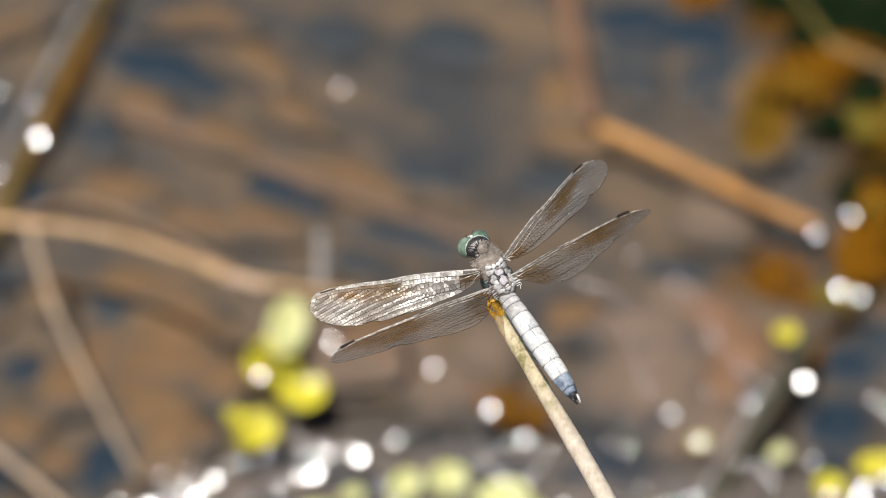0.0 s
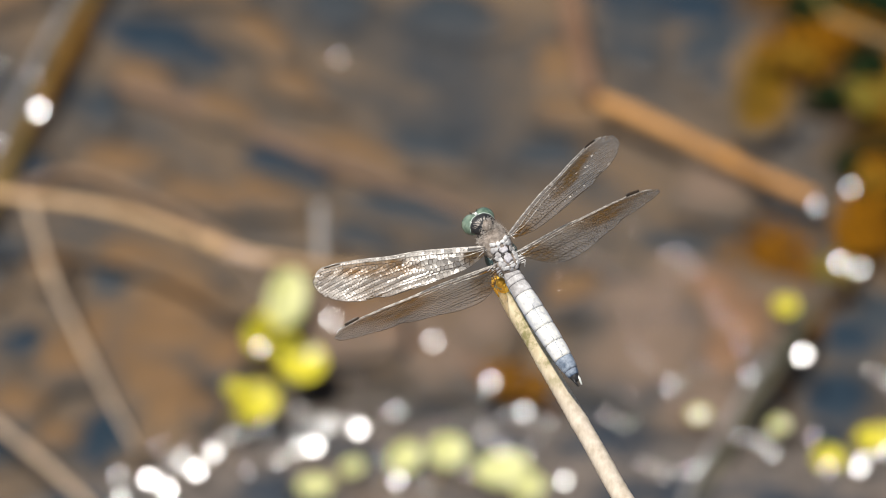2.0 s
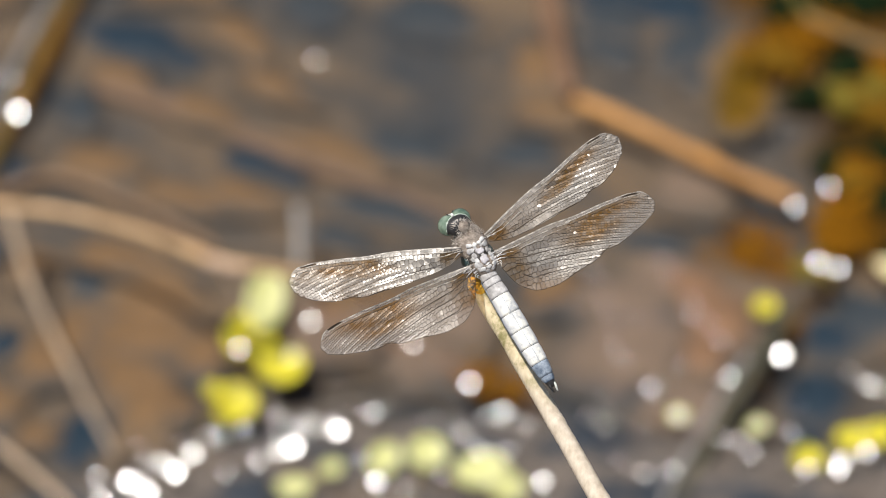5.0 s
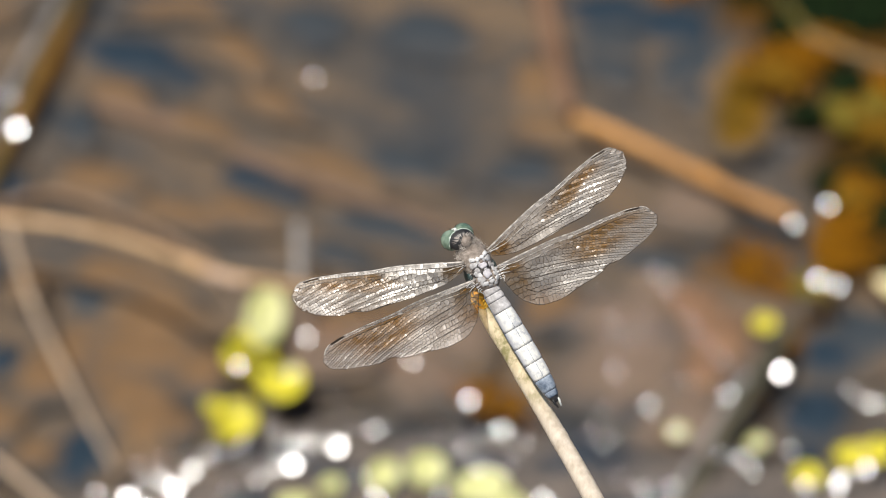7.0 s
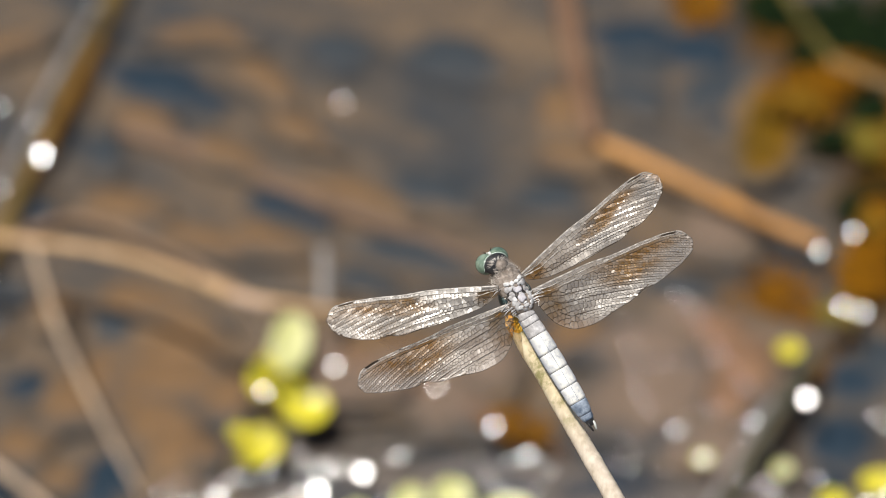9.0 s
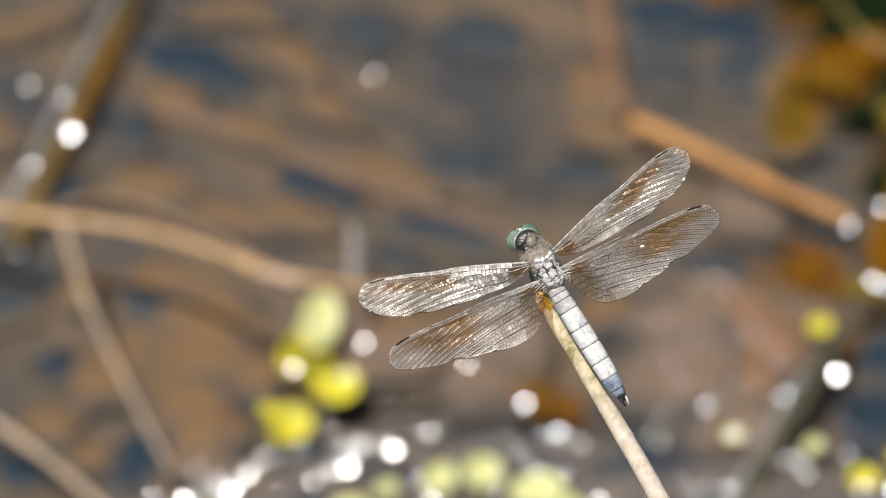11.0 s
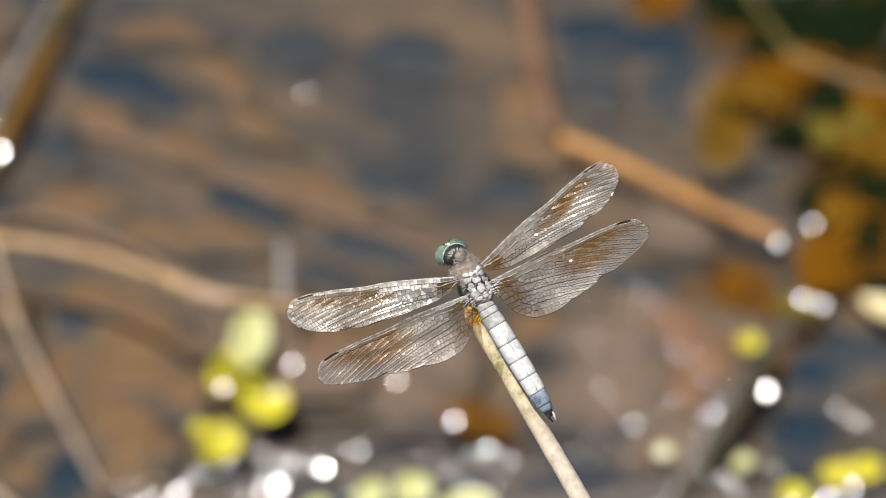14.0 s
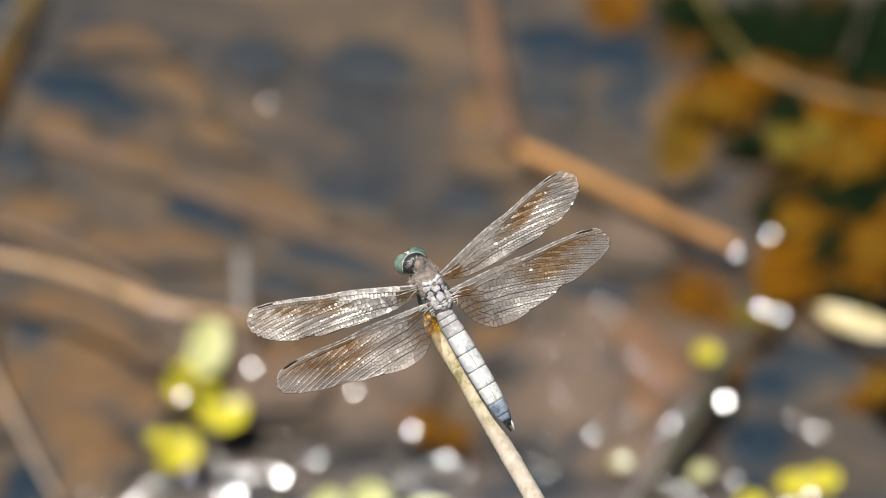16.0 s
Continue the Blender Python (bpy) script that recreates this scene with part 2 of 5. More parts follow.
def membrane_material(amber_at, haze_low=0.085, haze_high=0.16, root_haze=0.42):
    """Clear wing film with a milky sheen, amber at the root and in a patch beyond the middle; each cell differs a little."""
    m, n, l, b = graph("wing membrane")
    out = n["Material Output"]
    n.remove(b)
    co = n.new("ShaderNodeTexCoord")

    def blob(cx, cy, sx, sy):
        mp = n.new("ShaderNodeMapping")
        mp.vector_type = "POINT"
        mp.inputs["Scale"].default_value = (1 / sx, 1 / sy, 0)
        mp.inputs["Location"].default_value = (-cx / sx, -cy / sy, 0)
        l.new(co.outputs["Object"], mp.inputs[0])
        ln = n.new("ShaderNodeVectorMath")
        ln.operation = "LENGTH"
        l.new(mp.outputs[0], ln.inputs[0])
        mr = n.new("ShaderNodeMapRange")
        mr.interpolation_type = "SMOOTHSTEP"
        mr.inputs["From Min"].default_value, mr.inputs["From Max"].default_value = 0.35, 1.0
        mr.inputs["To Min"].default_value, mr.inputs["To Max"].default_value = 1.0, 0.0
        l.new(ln.outputs["Value"], mr.inputs[0])
        return mr.outputs[0]

    spots = [blob(*a) for a in amber_at]
    total = spots[0]
    for s in spots[1:]:
        mx = n.new("ShaderNodeMath")
        mx.operation = "MAXIMUM"
        l.new(total, mx.inputs[0])
        l.new(s, mx.inputs[1])
        total = mx.outputs[0]
    isl = n.new("ShaderNodeNewGeometry")
    cell = isl.outputs["Random Per Island"]
    patch = noise_node(n, l, 420, 2.0, (0.35, 1.3, 1))
    uneven = n.new("ShaderNodeMath")
    uneven.operation = "MULTIPLY"
    l.new(total, uneven.inputs[0])
    streak = mix(n, l, 0.45, ramp(n, l, patch.outputs[0], [(0.34, (0.22,) * 3), (0.62, (1.0,) * 3)]), ramp(n, l, cell, [(0.1, (0.35,) * 3), (0.8, (0.95,) * 3)]))
    l.new(streak, uneven.inputs[1])
    tint = mix(n, l, uneven.outputs[0], (0.95, 0.95, 0.94), (0.62, 0.38, 0.085))
    film = mix(n, l, uneven.outputs[0], (0.70, 0.655, 0.60), (0.42, 0.235, 0.035))
    clear = n.new("ShaderNodeBsdfTransparent")
    l.new(tint, clear.inputs[0])
    front = n.new("ShaderNodeBsdfDiffuse")
    l.new(film, front.inputs[0])
    behind = n.new("ShaderNodeBsdfTranslucent")
    l.new(mix(n, l, uneven.outputs[0], (0.72, 0.67, 0.61), (0.88, 0.50, 0.09)), behind.inputs[0])
    haze = n.new("ShaderNodeMixShader")
    haze.inputs[0].default_value = 0.38
    l.new(front.outputs[0], haze.inputs[1])
    l.new(behind.outputs[0], haze.inputs[2])
    gloss = n.new("ShaderNodeBsdfGlossy")
    gloss.inputs["Roughness"].default_value = 0.22
    gloss.inputs[0].default_value = (0.95, 0.93, 0.9, 1)
    crinkle = noise_node(n, l, 1500, 3.0, (0.6, 1.2, 1), 0.6)
    bp = n.new("ShaderNodeBump")
    bp.inputs["Strength"].default_value, bp.inputs["Distance"].default_value = 0.6, 0.00008
    l.new(crinkle.outputs[0], bp.inputs["Height"])
    l.new(bp.outputs[0], gloss.inputs["Normal"])
    f1 = n.new("ShaderNodeMapRange")
    f1.inputs["To Min"].default_value, f1.inputs["To Max"].default_value = haze_low, haze_high
    l.new(cell, f1.inputs[0])
    place = n.new("ShaderNodeSeparateXYZ")
    l.new(co.outputs["Object"], place.inputs[0])
    reach = n.new("ShaderNodeMath")
    reach.operation = "ABSOLUTE"
    l.new(place.outputs[0], reach.inputs[0])
    clouded = n.new("ShaderNodeMapRange")
    clouded.inputs["From Min"].default_value, clouded.inputs["From Max"].default_value = 0.002, 0.012
    clouded.inputs["To Min"].default_value, clouded.inputs["To Max"].default_value = root_haze, 1.0
    l.new(reach.outputs[0], clouded.inputs[0])

    def thinner(source):
        mt = n.new("ShaderNodeMath")
        mt.operation = "MULTIPLY"
        l.new(clouded.outputs[0], mt.inputs[0])
        if isinstance(source, float):
            mt.inputs[1].default_value = source
        else:
            l.new(source, mt.inputs[1])
        return mt.outputs[0]
    a = n.new("ShaderNodeMixShader")
    l.new(thinner(f1.outputs[0]), a.inputs[0])
    l.new(clear.outputs[0], a.inputs[1])
    l.new(haze.outputs[0], a.inputs[2])
    sheen = n.new("ShaderNodeBsdfGlossy")
    sheen.inputs["Roughness"].default_value = 0.5
    l.new(mix(n, l, uneven.outputs[0], (0.95, 0.915, 0.87), (0.42, 0.22, 0.07)), sheen.inputs[0])
    k = n.new("ShaderNodeMixShader")
    l.new(thinner(0.112), k.inputs[0])
    l.new(a.outputs[0], k.inputs[1])
    l.new(sheen.outputs[0], k.inputs[2])
    s = n.new("ShaderNodeMixShader")
    s.inputs[0].default_value = 0.030
    l.new(k.outputs[0], s.inputs[1])
    l.new(gloss.outputs[0], s.inputs[2])
    l.new(s.outputs[0], out.inputs[0])
    return m


def ring_material():
    """White wax bloom on the back that thins to blue-grey along the flanks."""
    m, n, l, b = graph("waxy body ring")
    co = n.new("ShaderNodeTexCoord")
    sep = n.new("ShaderNodeSeparateXYZ")
    l.new(co.outputs["Object"], sep.inputs[0])
    flank = n.new("ShaderNodeMath")
    flank.operation = "ABSOLUTE"
    l.new(sep.outputs[0], flank.inputs[0])
    worn = noise_node(n, l, 900, 4.0, (1, 0.6, 1), 0.65)
    add = n.new("ShaderNodeMath")
    add.operation = "MULTIPLY_ADD"
    add.inputs[1].default_value = 0.0011
    l.new(worn.outputs[0], add.inputs[0])
    l.new(flank.outputs[0], add.inputs[2])
    mr = n.new("ShaderNodeMapRange")
    mr.interpolation_type = "SMOOTHSTEP"
    mr.inputs["From Min"].default_value, mr.inputs["From Max"].default_value = 0.0016, 0.0027
    l.new(add.outputs[0], mr.inputs[0])
    wax = ramp(n, l, worn.outputs[0], [(0.30, (0.60, 0.60, 0.60)), (0.55, (0.84, 0.82, 0.74))])
    scuff = noise_node(n, l, 480, 5.0, (1, 0.8, 1), 0.7)
    wax = mix(n, l, ramp(n, l, scuff.outputs[0], [(0.52, (0, 0, 0)), (0.66, (0.75,) * 3)]), wax, (0.36, 0.38, 0.42))
    l.new(mix(n, l, mr.outputs[0], wax, (0.47, 0.49, 0.54)), b.inputs["Base Color"])
    b.inputs["Roughness"].default_value = 0.6
    bp = n.new("ShaderNodeBump")
    bp.inputs["Strength"].default_value, bp.inputs["Distance"].default_value = 0.5, 0.0001
    l.new(worn.outputs[0], bp.inputs["Height"])
    l.new(bp.outputs[0], b.inputs["Normal"])
    return m


REED = reed_material()
WAX = ring_material()
WATER = water_material()
FORE_AMBER = ((0.0200, -0.0006, 0.0095, 0.0019), (0.0165, -0.0018, 0.0068, 0.0017), (0.002, -0.001, 0.0030, 0.0028))
HIND_AMBER = ((0.0200, -0.0008, 0.0118, 0.0021), (0.0180, -0.0028, 0.0085, 0.0034), (0.0015, -0.003, 0.0046, 0.0062))
FILM = {(kind, side): membrane_material([(side * x, y, a, b) for x, y, a, b in spots]) for kind, spots in (("fore", FORE_AMBER), ("hind", HIND_AMBER)) for side in (1, -1)}
STRIP_FILM = membrane_material([(0.0, 0.0, 0.0001, 0.0001)], 0.10, 0.15, 0.75)
VEIN = plain("wing vein", (0.020, 0.014, 0.010), (0.08, 0.058, 0.04), 600, 0.3, 0.0)
COSTA = plain("pale leading vein", (0.16, 0.135, 0.11), (0.74, 0.69, 0.63), 900, 0.3, 0.0)
STIGMA = plain("dark brown wing spot", (0.022, 0.016, 0.012), (0.06, 0.042, 0.028), 500, 0.35, 0.0)
POWDER = plain("white powdered cuticle", (0.50, 0.49, 0.49), (0.86, 0.85, 0.83), 460, 0.65, 0.4, 5, dist=0.0001)
GREY = plain("pale grey cuticle", (0.30, 0.285, 0.28), (0.68, 0.66, 0.65), 620, 0.6, 0.4, 5, dist=0.0001)
LILAC = plain("lilac grey cuticle", (0.46, 0.44, 0.47), (0.72, 0.69, 0.71), 520, 0.6, 0.4, 5, dist=0.0001)
SLATE = plain("slate blue cuticle", (0.06, 0.09, 0.14), (0.42, 0.48, 0.56), 560, 0.5, 0.3, dist=0.0001)
DARK = plain("dark cuticle", (0.012, 0.012, 0.014), (0.04, 0.038, 0.038), 800, 0.35, 0.2)
SEAM = plain("dark brown seam", (0.012, 0.011, 0.011), (0.075, 0.065, 0.058), 420, 0.6, 0.2, dist=0.0001)
TEAL_SHADE = plain("blue-green cuticle darkened as wing shade", (0.010, 0.022, 0.024), (0.05, 0.085, 0.085), 500, 0.35, 0.2, dist=0.0001)
TAUPE = plain("hairy brown-grey cuticle", (0.13, 0.10, 0.075), (0.44, 0.375, 0.32), 1100, 0.8, 0.6, dist=0.0001)
HAIR = plain("pale hair", (0.38, 0.33, 0.285), (0.70, 0.645, 0.58), 600, 0.6, 0.0)
EYE = plain("green compound eye", (0.035, 0.090, 0.055), (0.270, 0.345, 0.260), 420, 0.24, 0.0, coat=0.8)
for glossy in (LEAF, PALE_LEAF, YELLOWED):
    glossy.node_tree.nodes["Principled BSDF"].inputs["Coat Weight"].default_value = 0.6
    glossy.node_tree.nodes["Principled BSDF"].inputs["Coat Roughness"].default_value = 0.33
EYE.node_tree.nodes["Principled BSDF"].inputs["Coat Roughness"].default_value = 0.22
RIM = plain("pale green eye rim", (0.30, 0.40, 0.33), (0.62, 0.70, 0.62), 700, 0.4, 0.0)
FACE = plain("white face", (0.55, 0.58, 0.52), (0.82, 0.83, 0.78), 700, 0.5, 0.1)
LEG = plain("brown-black leg", (0.03, 0.024, 0.02), (0.10, 0.075, 0.05), 700, 0.4, 0.0)
AMBER = plain("orange frayed reed fibre", (0.70, 0.34, 0.02), (0.92, 0.56, 0.07), 700, 0.5, 0.2)


# ---- builders ----
def mesh_of(name, verts, faces, material, smooth=True):
    me = bpy.data.meshes.new(name)
    me.from_pydata([tuple(v) for v in verts], [], faces)
    me.update()
    if smooth:
        me.polygons.foreach_set("use_smooth", [True] * len(me.polygons))
    me.materials.append(material)
    return me


def part(name, me, parent, label=""):
    ob = new(name, me)
    ob.parent = parent
    return tagged(ob, label)


def spline(points, count):
    """Catmull-Rom through the points, evenly in parameter."""
    p = [np.array(q, float) for q in points]
    p = [2 * p[0] - p[1]] + p + [2 * p[-1] - p[-2]]
    out = []
    for k in range(count):
        u = k / (count - 1) * (len(p) - 3)
        i = min(int(u), len(p) - 4)
        s = u - i
        a, b, c, d = p[i:i + 4]
        out.append(0.5 * (2 * b + (c - a) * s + (2 * a - 5 * b + 4 * c - d) * s * s + (3 * b - a - 3 * c + d) * s ** 3))
    return np.array(out)


def tube(points, radius, sides=10, wobble=0.0, seed=0, cap=True):
    """Verts and faces of a tube along points; radius: a number or a function of 0..1."""
    rng = np.random.default_rng(seed)
    pts = np.array(points, float)
    n = len(pts)
    tang = np.gradient(pts, axis=0)
    tang /= np.linalg.norm(tang, axis=1)[:, None]
    ref = np.array([0, 0, 1.0]) if abs(tang[0][2]) < 0.9 else np.array([1.0, 0, 0])
    verts, faces = [], []
    for k in range(n):
        u = np.cross(tang[k], ref)
        u /= np.linalg.norm(u)
        v = np.cross(tang[k], u)
        r = radius(k / (n - 1)) if callable(radius) else radius
        for j in range(sides):
            a = 2 * math.pi * j / sides
            rr = r * (1 + wobble * rng.normal())
            verts.append(pts[k] + rr * (math.cos(a) * u + math.sin(a) * v))
    for k in range(n - 1):
        for j in range(sides):
            j2 = (j + 1) % sides
            faces.append((k * sides + j, k * sides + j2, (k + 1) * sides + j2, (k + 1) * sides + j))
    if cap:
        faces.append(tuple(range(sides))[::-1])
        faces.append(tuple((n - 1) * sides + j for j in range(sides)))
    return verts, faces


def join(pieces):
    verts, faces = [], []
    for v, f in pieces:
        o = len(verts)
        verts += list(v)
        faces += [tuple(i + o for i in q) for q in f]
    return verts, faces


def blob(center, radii, turn=None, rings=10, sides=16, lump=0.0, seed=0):
    """An ellipsoid with some lumps."""
    rng = random.Random(seed)
    off = Vector((rng.random() * 50, rng.random() * 50, rng.random() * 50))
    m = turn or Matrix.Identity(3)
    verts, faces = [], []
    for i in range(rings + 1):
        th = math.pi * i / rings
        for j in range(sides):
            ph = 2 * math.pi * j / sides
            d = Vector((math.sin(th) * math.cos(ph), math.sin(th) * math.sin(ph), math.cos(th)))
            k = 1 + lump * noise.noise(d * 1.7 + off)
            q = m @ Vector((d.x * radii[0], d.y * radii[1], d.z * radii[2])) * k
            verts.append((center[0] + q.x, center[1] + q.y, center[2] + q.z))
    for i in range(rings):
        for j in range(sides):
            j2 = (j + 1) % sides
            faces.append((i * sides + j, (i + 1) * sides + j, (i + 1) * sides + j2, i * sides + j2))
    return verts, faces


# ---- ground and water ----
def sheet(name, z, size, material, label):
    v = [(-size, -size, z), (size, -size, z), (size, size, z), (-size, size, z)]
    ob = new(name, mesh_of(name, v, [(0, 1, 2, 3)], material, False))
    return tagged(ob, label, name, kind="structure")


BED_Z = -0.012
ground = sheet("ground", BED_Z, 600.0, BED, "brown muddy bed of a shallow pond")
water = sheet("water", 0.0, 600.0, WATER, "clear shallow pond water over brown mud")
water.visible_shadow = False


def patch(name, x, y, a, b, turn, material, label, category, seed, height=0.003):
    """A sunken flat heap with an uneven outline, lying on the bed."""
    rng = random.Random(seed)
    off = rng.random() * 80
    rings, sides = 5, 40
    verts, faces = [(0, 0, height)], []
    for i in range(1, rings + 1):
        s = i / rings
        for j in range(sides):
            t = 2 * math.pi * j / sides
            k = 1 + 0.45 * noise.noise((math.cos(t) * 1.3 + off, math.sin(t) * 1.3, off)) + 0.14 * noise.noise((math.cos(t) * 4 + off, math.sin(t) * 4, 3.1))
            h = height * (1 - s ** 3) + 0.0006 * noise.noise((s * 4 + off, t * 2, 1.7)) if i < rings else 0.0
            verts.append((1.35 * a * s * k * math.cos(t), 1.35 * b * s * k * math.sin(t), h))
    for j in range(sides):
        faces.append((0, 1 + j, 1 + (j + 1) % sides))
        for i in range(rings - 1):
            o, q = 1 + i * sides, 1 + (i + 1) * sides
            faces.append((o + j, q + j, q + (j + 1) % sides, o + (j + 1) % sides))
    me = mesh_of(name, verts, faces, material)
    out = [0.0] + [i / rings for i in range(1, rings + 1) for _ in range(sides)]
    uv = me.uv_layers.new(name="away")
    uv.data.foreach_set("uv", [c for loop in me.loops for c in (out[loop.vertex_index], 0.0)])
    ob = new(name, me)
    ob.matrix_world = pose(x, y, BED_Z + 0.0005 + 0.00005 * seed, 0, 0, turn)
    return tagged(ob, label, category, kind="structure")


# Dark bed patches; their colour carries the sky mirrored in smooth water.
SKY_SILT_AT = [
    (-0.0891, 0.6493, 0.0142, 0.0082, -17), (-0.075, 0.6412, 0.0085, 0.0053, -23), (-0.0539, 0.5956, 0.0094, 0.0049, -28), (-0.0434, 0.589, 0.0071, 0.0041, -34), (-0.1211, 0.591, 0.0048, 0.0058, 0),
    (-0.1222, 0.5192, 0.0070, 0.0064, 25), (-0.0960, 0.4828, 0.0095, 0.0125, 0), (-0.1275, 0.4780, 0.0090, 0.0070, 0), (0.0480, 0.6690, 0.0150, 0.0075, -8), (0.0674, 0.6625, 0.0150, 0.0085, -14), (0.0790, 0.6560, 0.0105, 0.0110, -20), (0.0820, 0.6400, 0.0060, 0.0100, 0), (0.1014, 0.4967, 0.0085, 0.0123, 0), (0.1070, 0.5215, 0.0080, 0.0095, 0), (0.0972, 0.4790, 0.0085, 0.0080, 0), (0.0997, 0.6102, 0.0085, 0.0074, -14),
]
SKY_SILT_PALE_AT = [
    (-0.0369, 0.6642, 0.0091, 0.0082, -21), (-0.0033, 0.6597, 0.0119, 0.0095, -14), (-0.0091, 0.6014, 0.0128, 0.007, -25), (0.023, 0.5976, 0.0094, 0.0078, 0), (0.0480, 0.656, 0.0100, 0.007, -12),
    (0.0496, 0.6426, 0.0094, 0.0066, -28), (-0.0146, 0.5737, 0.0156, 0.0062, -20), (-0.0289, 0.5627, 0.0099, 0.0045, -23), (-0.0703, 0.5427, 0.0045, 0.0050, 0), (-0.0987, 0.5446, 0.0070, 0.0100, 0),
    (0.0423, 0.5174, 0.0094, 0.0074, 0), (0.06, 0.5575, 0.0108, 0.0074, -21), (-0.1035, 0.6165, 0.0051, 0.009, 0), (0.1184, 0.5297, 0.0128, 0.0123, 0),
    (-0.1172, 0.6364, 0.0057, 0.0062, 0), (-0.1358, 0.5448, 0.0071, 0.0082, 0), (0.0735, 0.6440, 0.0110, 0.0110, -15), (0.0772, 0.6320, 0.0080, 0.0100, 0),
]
for k, a in enumerate(SKY_SILT_AT):
    patch("sky_silt_patch", *a, SKY_SILT, "dark blue-grey silt hollow on the pond bed", "silt", k)
for k, a in enumerate(SKY_SILT_PALE_AT):
    patch("sky_silt_patch", *a, SKY_SILT_PALE, "grey silt hollow on the pond bed", "silt", 12 + k)
LITTER_AT = [
    (-0.0996, 0.5215, 0.0128, 0.0095, -10), (-0.0853, 0.5123, 0.0128, 0.0123, 0), (-0.1227, 0.4943, 0.0085, 0.0074, 0),
    (-0.0927, 0.6313, 0.0099, 0.0053, -28), (-0.0696, 0.6164, 0.0128, 0.0049, -33), (-0.0307, 0.5986, 0.0156, 0.0049, -30), (-0.0765, 0.6695, 0.0156, 0.0049, -6), (-0.0589, 0.6491, 0.0113, 0.0053, -53),
    (-0.1379, 0.6622, 0.0142, 0.0049, 25), (-0.0993, 0.5934, 0.0108, 0.0074, -12), (-0.076, 0.5795, 0.0128, 0.0053, -20), (-0.0851, 0.5043, 0.0094, 0.0111, 0), (-0.0755, 0.4919, 0.0071, 0.0078, 0),
    (0.0275, 0.6345, 0.0077, 0.0123, 0), (0.0292, 0.6147, 0.0099, 0.0058, -14), (-0.092, 0.5528, 0.0128, 0.0058, -14), (-0.1094, 0.5101, 0.0094, 0.0082, -14), (-0.0569, 0.5794, 0.0105, 0.0053, -23),
    (-0.1106, 0.4804, 0.0062, 0.0049, 0), (-0.0487, 0.6261, 0.0099, 0.0045, -40), (-0.1155, 0.5494, 0.0071, 0.0062, 0), (-0.0224, 0.5304, 0.017, 0.0123, 0), (0.0302, 0.5394, 0.0099, 0.0082, 0),
    (-0.1519, 0.6143, 0.0113, 0.0103, 0), (-0.0790, 0.5340, 0.0125, 0.0125, 0), (-0.0800, 0.4935, 0.0085, 0.0140, 0), (-0.0830, 0.5200, 0.0140, 0.0120, 0), (-0.0660, 0.5130, 0.0080, 0.0110, 0),
]
for k, a in enumerate(LITTER_AT):
    patch("litter_patch", *a, LITTER, "heap of brown leaf litter under shallow water", "leaf litter", 30 + k)
for k, a in enumerate([(0.0768, 0.5268, 0.0156, 0.0194, 0), (0.0507, 0.5130, 0.0171, 0.0170, 0), (0.0687, 0.4860, 0.0169, 0.0167, 0), (0.0711, 0.5808, 0.0104, 0.0107, 0), (0.0480, 0.5337, 0.0135, 0.0102, -15), (0.0624, 0.5453, 0.0118, 0.0081, 0), (-0.0336, 0.5167, 0.0106, 0.0103, 0), (-0.0197, 0.5213, 0.0135, 0.0123, 0), (-0.0056, 0.5100, 0.0113, 0.0113, 0), (-0.0400, 0.5281, 0.0071, 0.0103, 0), (0.0069, 0.5260, 0.0071, 0.0123, 0)]):
    patch("litter_patch", *a, PINK, "pinkish brown litter under shallow water", "leaf litter", 60 + k)
SHOAL = drift_material("dark weedy shoal", (0.010, 0.010, 0.003), (0.130, 0.056, 0.004), 38, 0.9)
ALGAE_FILM = drift_material("olive-brown algae film", (0.060, 0.038, 0.003), (0.205, 0.105, 0.006), 60, 0.85)
ALGAE_RUST = flake_material("orange-brown algae", (0.110, 0.044, 0.002), (0.270, 0.114, 0.004))
ALGAE_GOLD = flake_material("golden algae", (0.120, 0.055, 0.003), (0.230, 0.130, 0.014))
ALGAE_LIME = flake_material("pale green algae", (0.120, 0.090, 0.008), (0.210, 0.165, 0.035))
WEED_DARK = flake_material("blackish green weed", (0.002, 0.006, 0.002), (0.011, 0.022, 0.006))


def weed_mat(name, x, y, a, b, turn, material, label, category, seed, z, crowd=1.0):
    """A floating mat of short curled ribbons, thick in the middle and straggling out at its edge."""
    rng = random.Random(seed)
    verts, faces = [], []
    for _ in range(int(crowd * (60 + 0.55e6 * a * b))):
        px, py = rng.gauss(0, 0.52) * a, rng.gauss(0, 0.52) * b
        way, long, wide, bend = rng.uniform(0, 6.28), rng.uniform(0.0022, 0.0052), rng.uniform(0.0007, 0.0016), rng.uniform(-1.0, 1.0)
        h = z + rng.uniform(0.0, 0.0022)
        o = len(verts)
        for i in range(5):
            q = i / 4
            d = way + bend * (q - 0.5)
            cx, cy = px + (q - 0.5) * long * math.cos(d), py + (q - 0.5) * long * math.sin(d)
            w = wide * (0.25 + 0.75 * math.sin(math.pi * min(0.95, max(0.05, q))))
            rise = 0.0006 * math.sin(q * 3.1)
            for e in (-1, 0, 1):
                verts.append((cx - e * w * math.sin(d), cy + e * w * math.cos(d), h + rise + (0.0003 if e == 0 else 0.0)))
        for i in range(4):
            for e in range(2):
                k = o + 3 * i + e
                faces.append((k, k + 3, k + 4, k + 1))
    ob = new(name, mesh_of(name, verts, faces, material))
    ob.matrix_world = pose(x, y, 0, 0, 0, turn)
    return tagged(ob, label, category, kind="stuff")


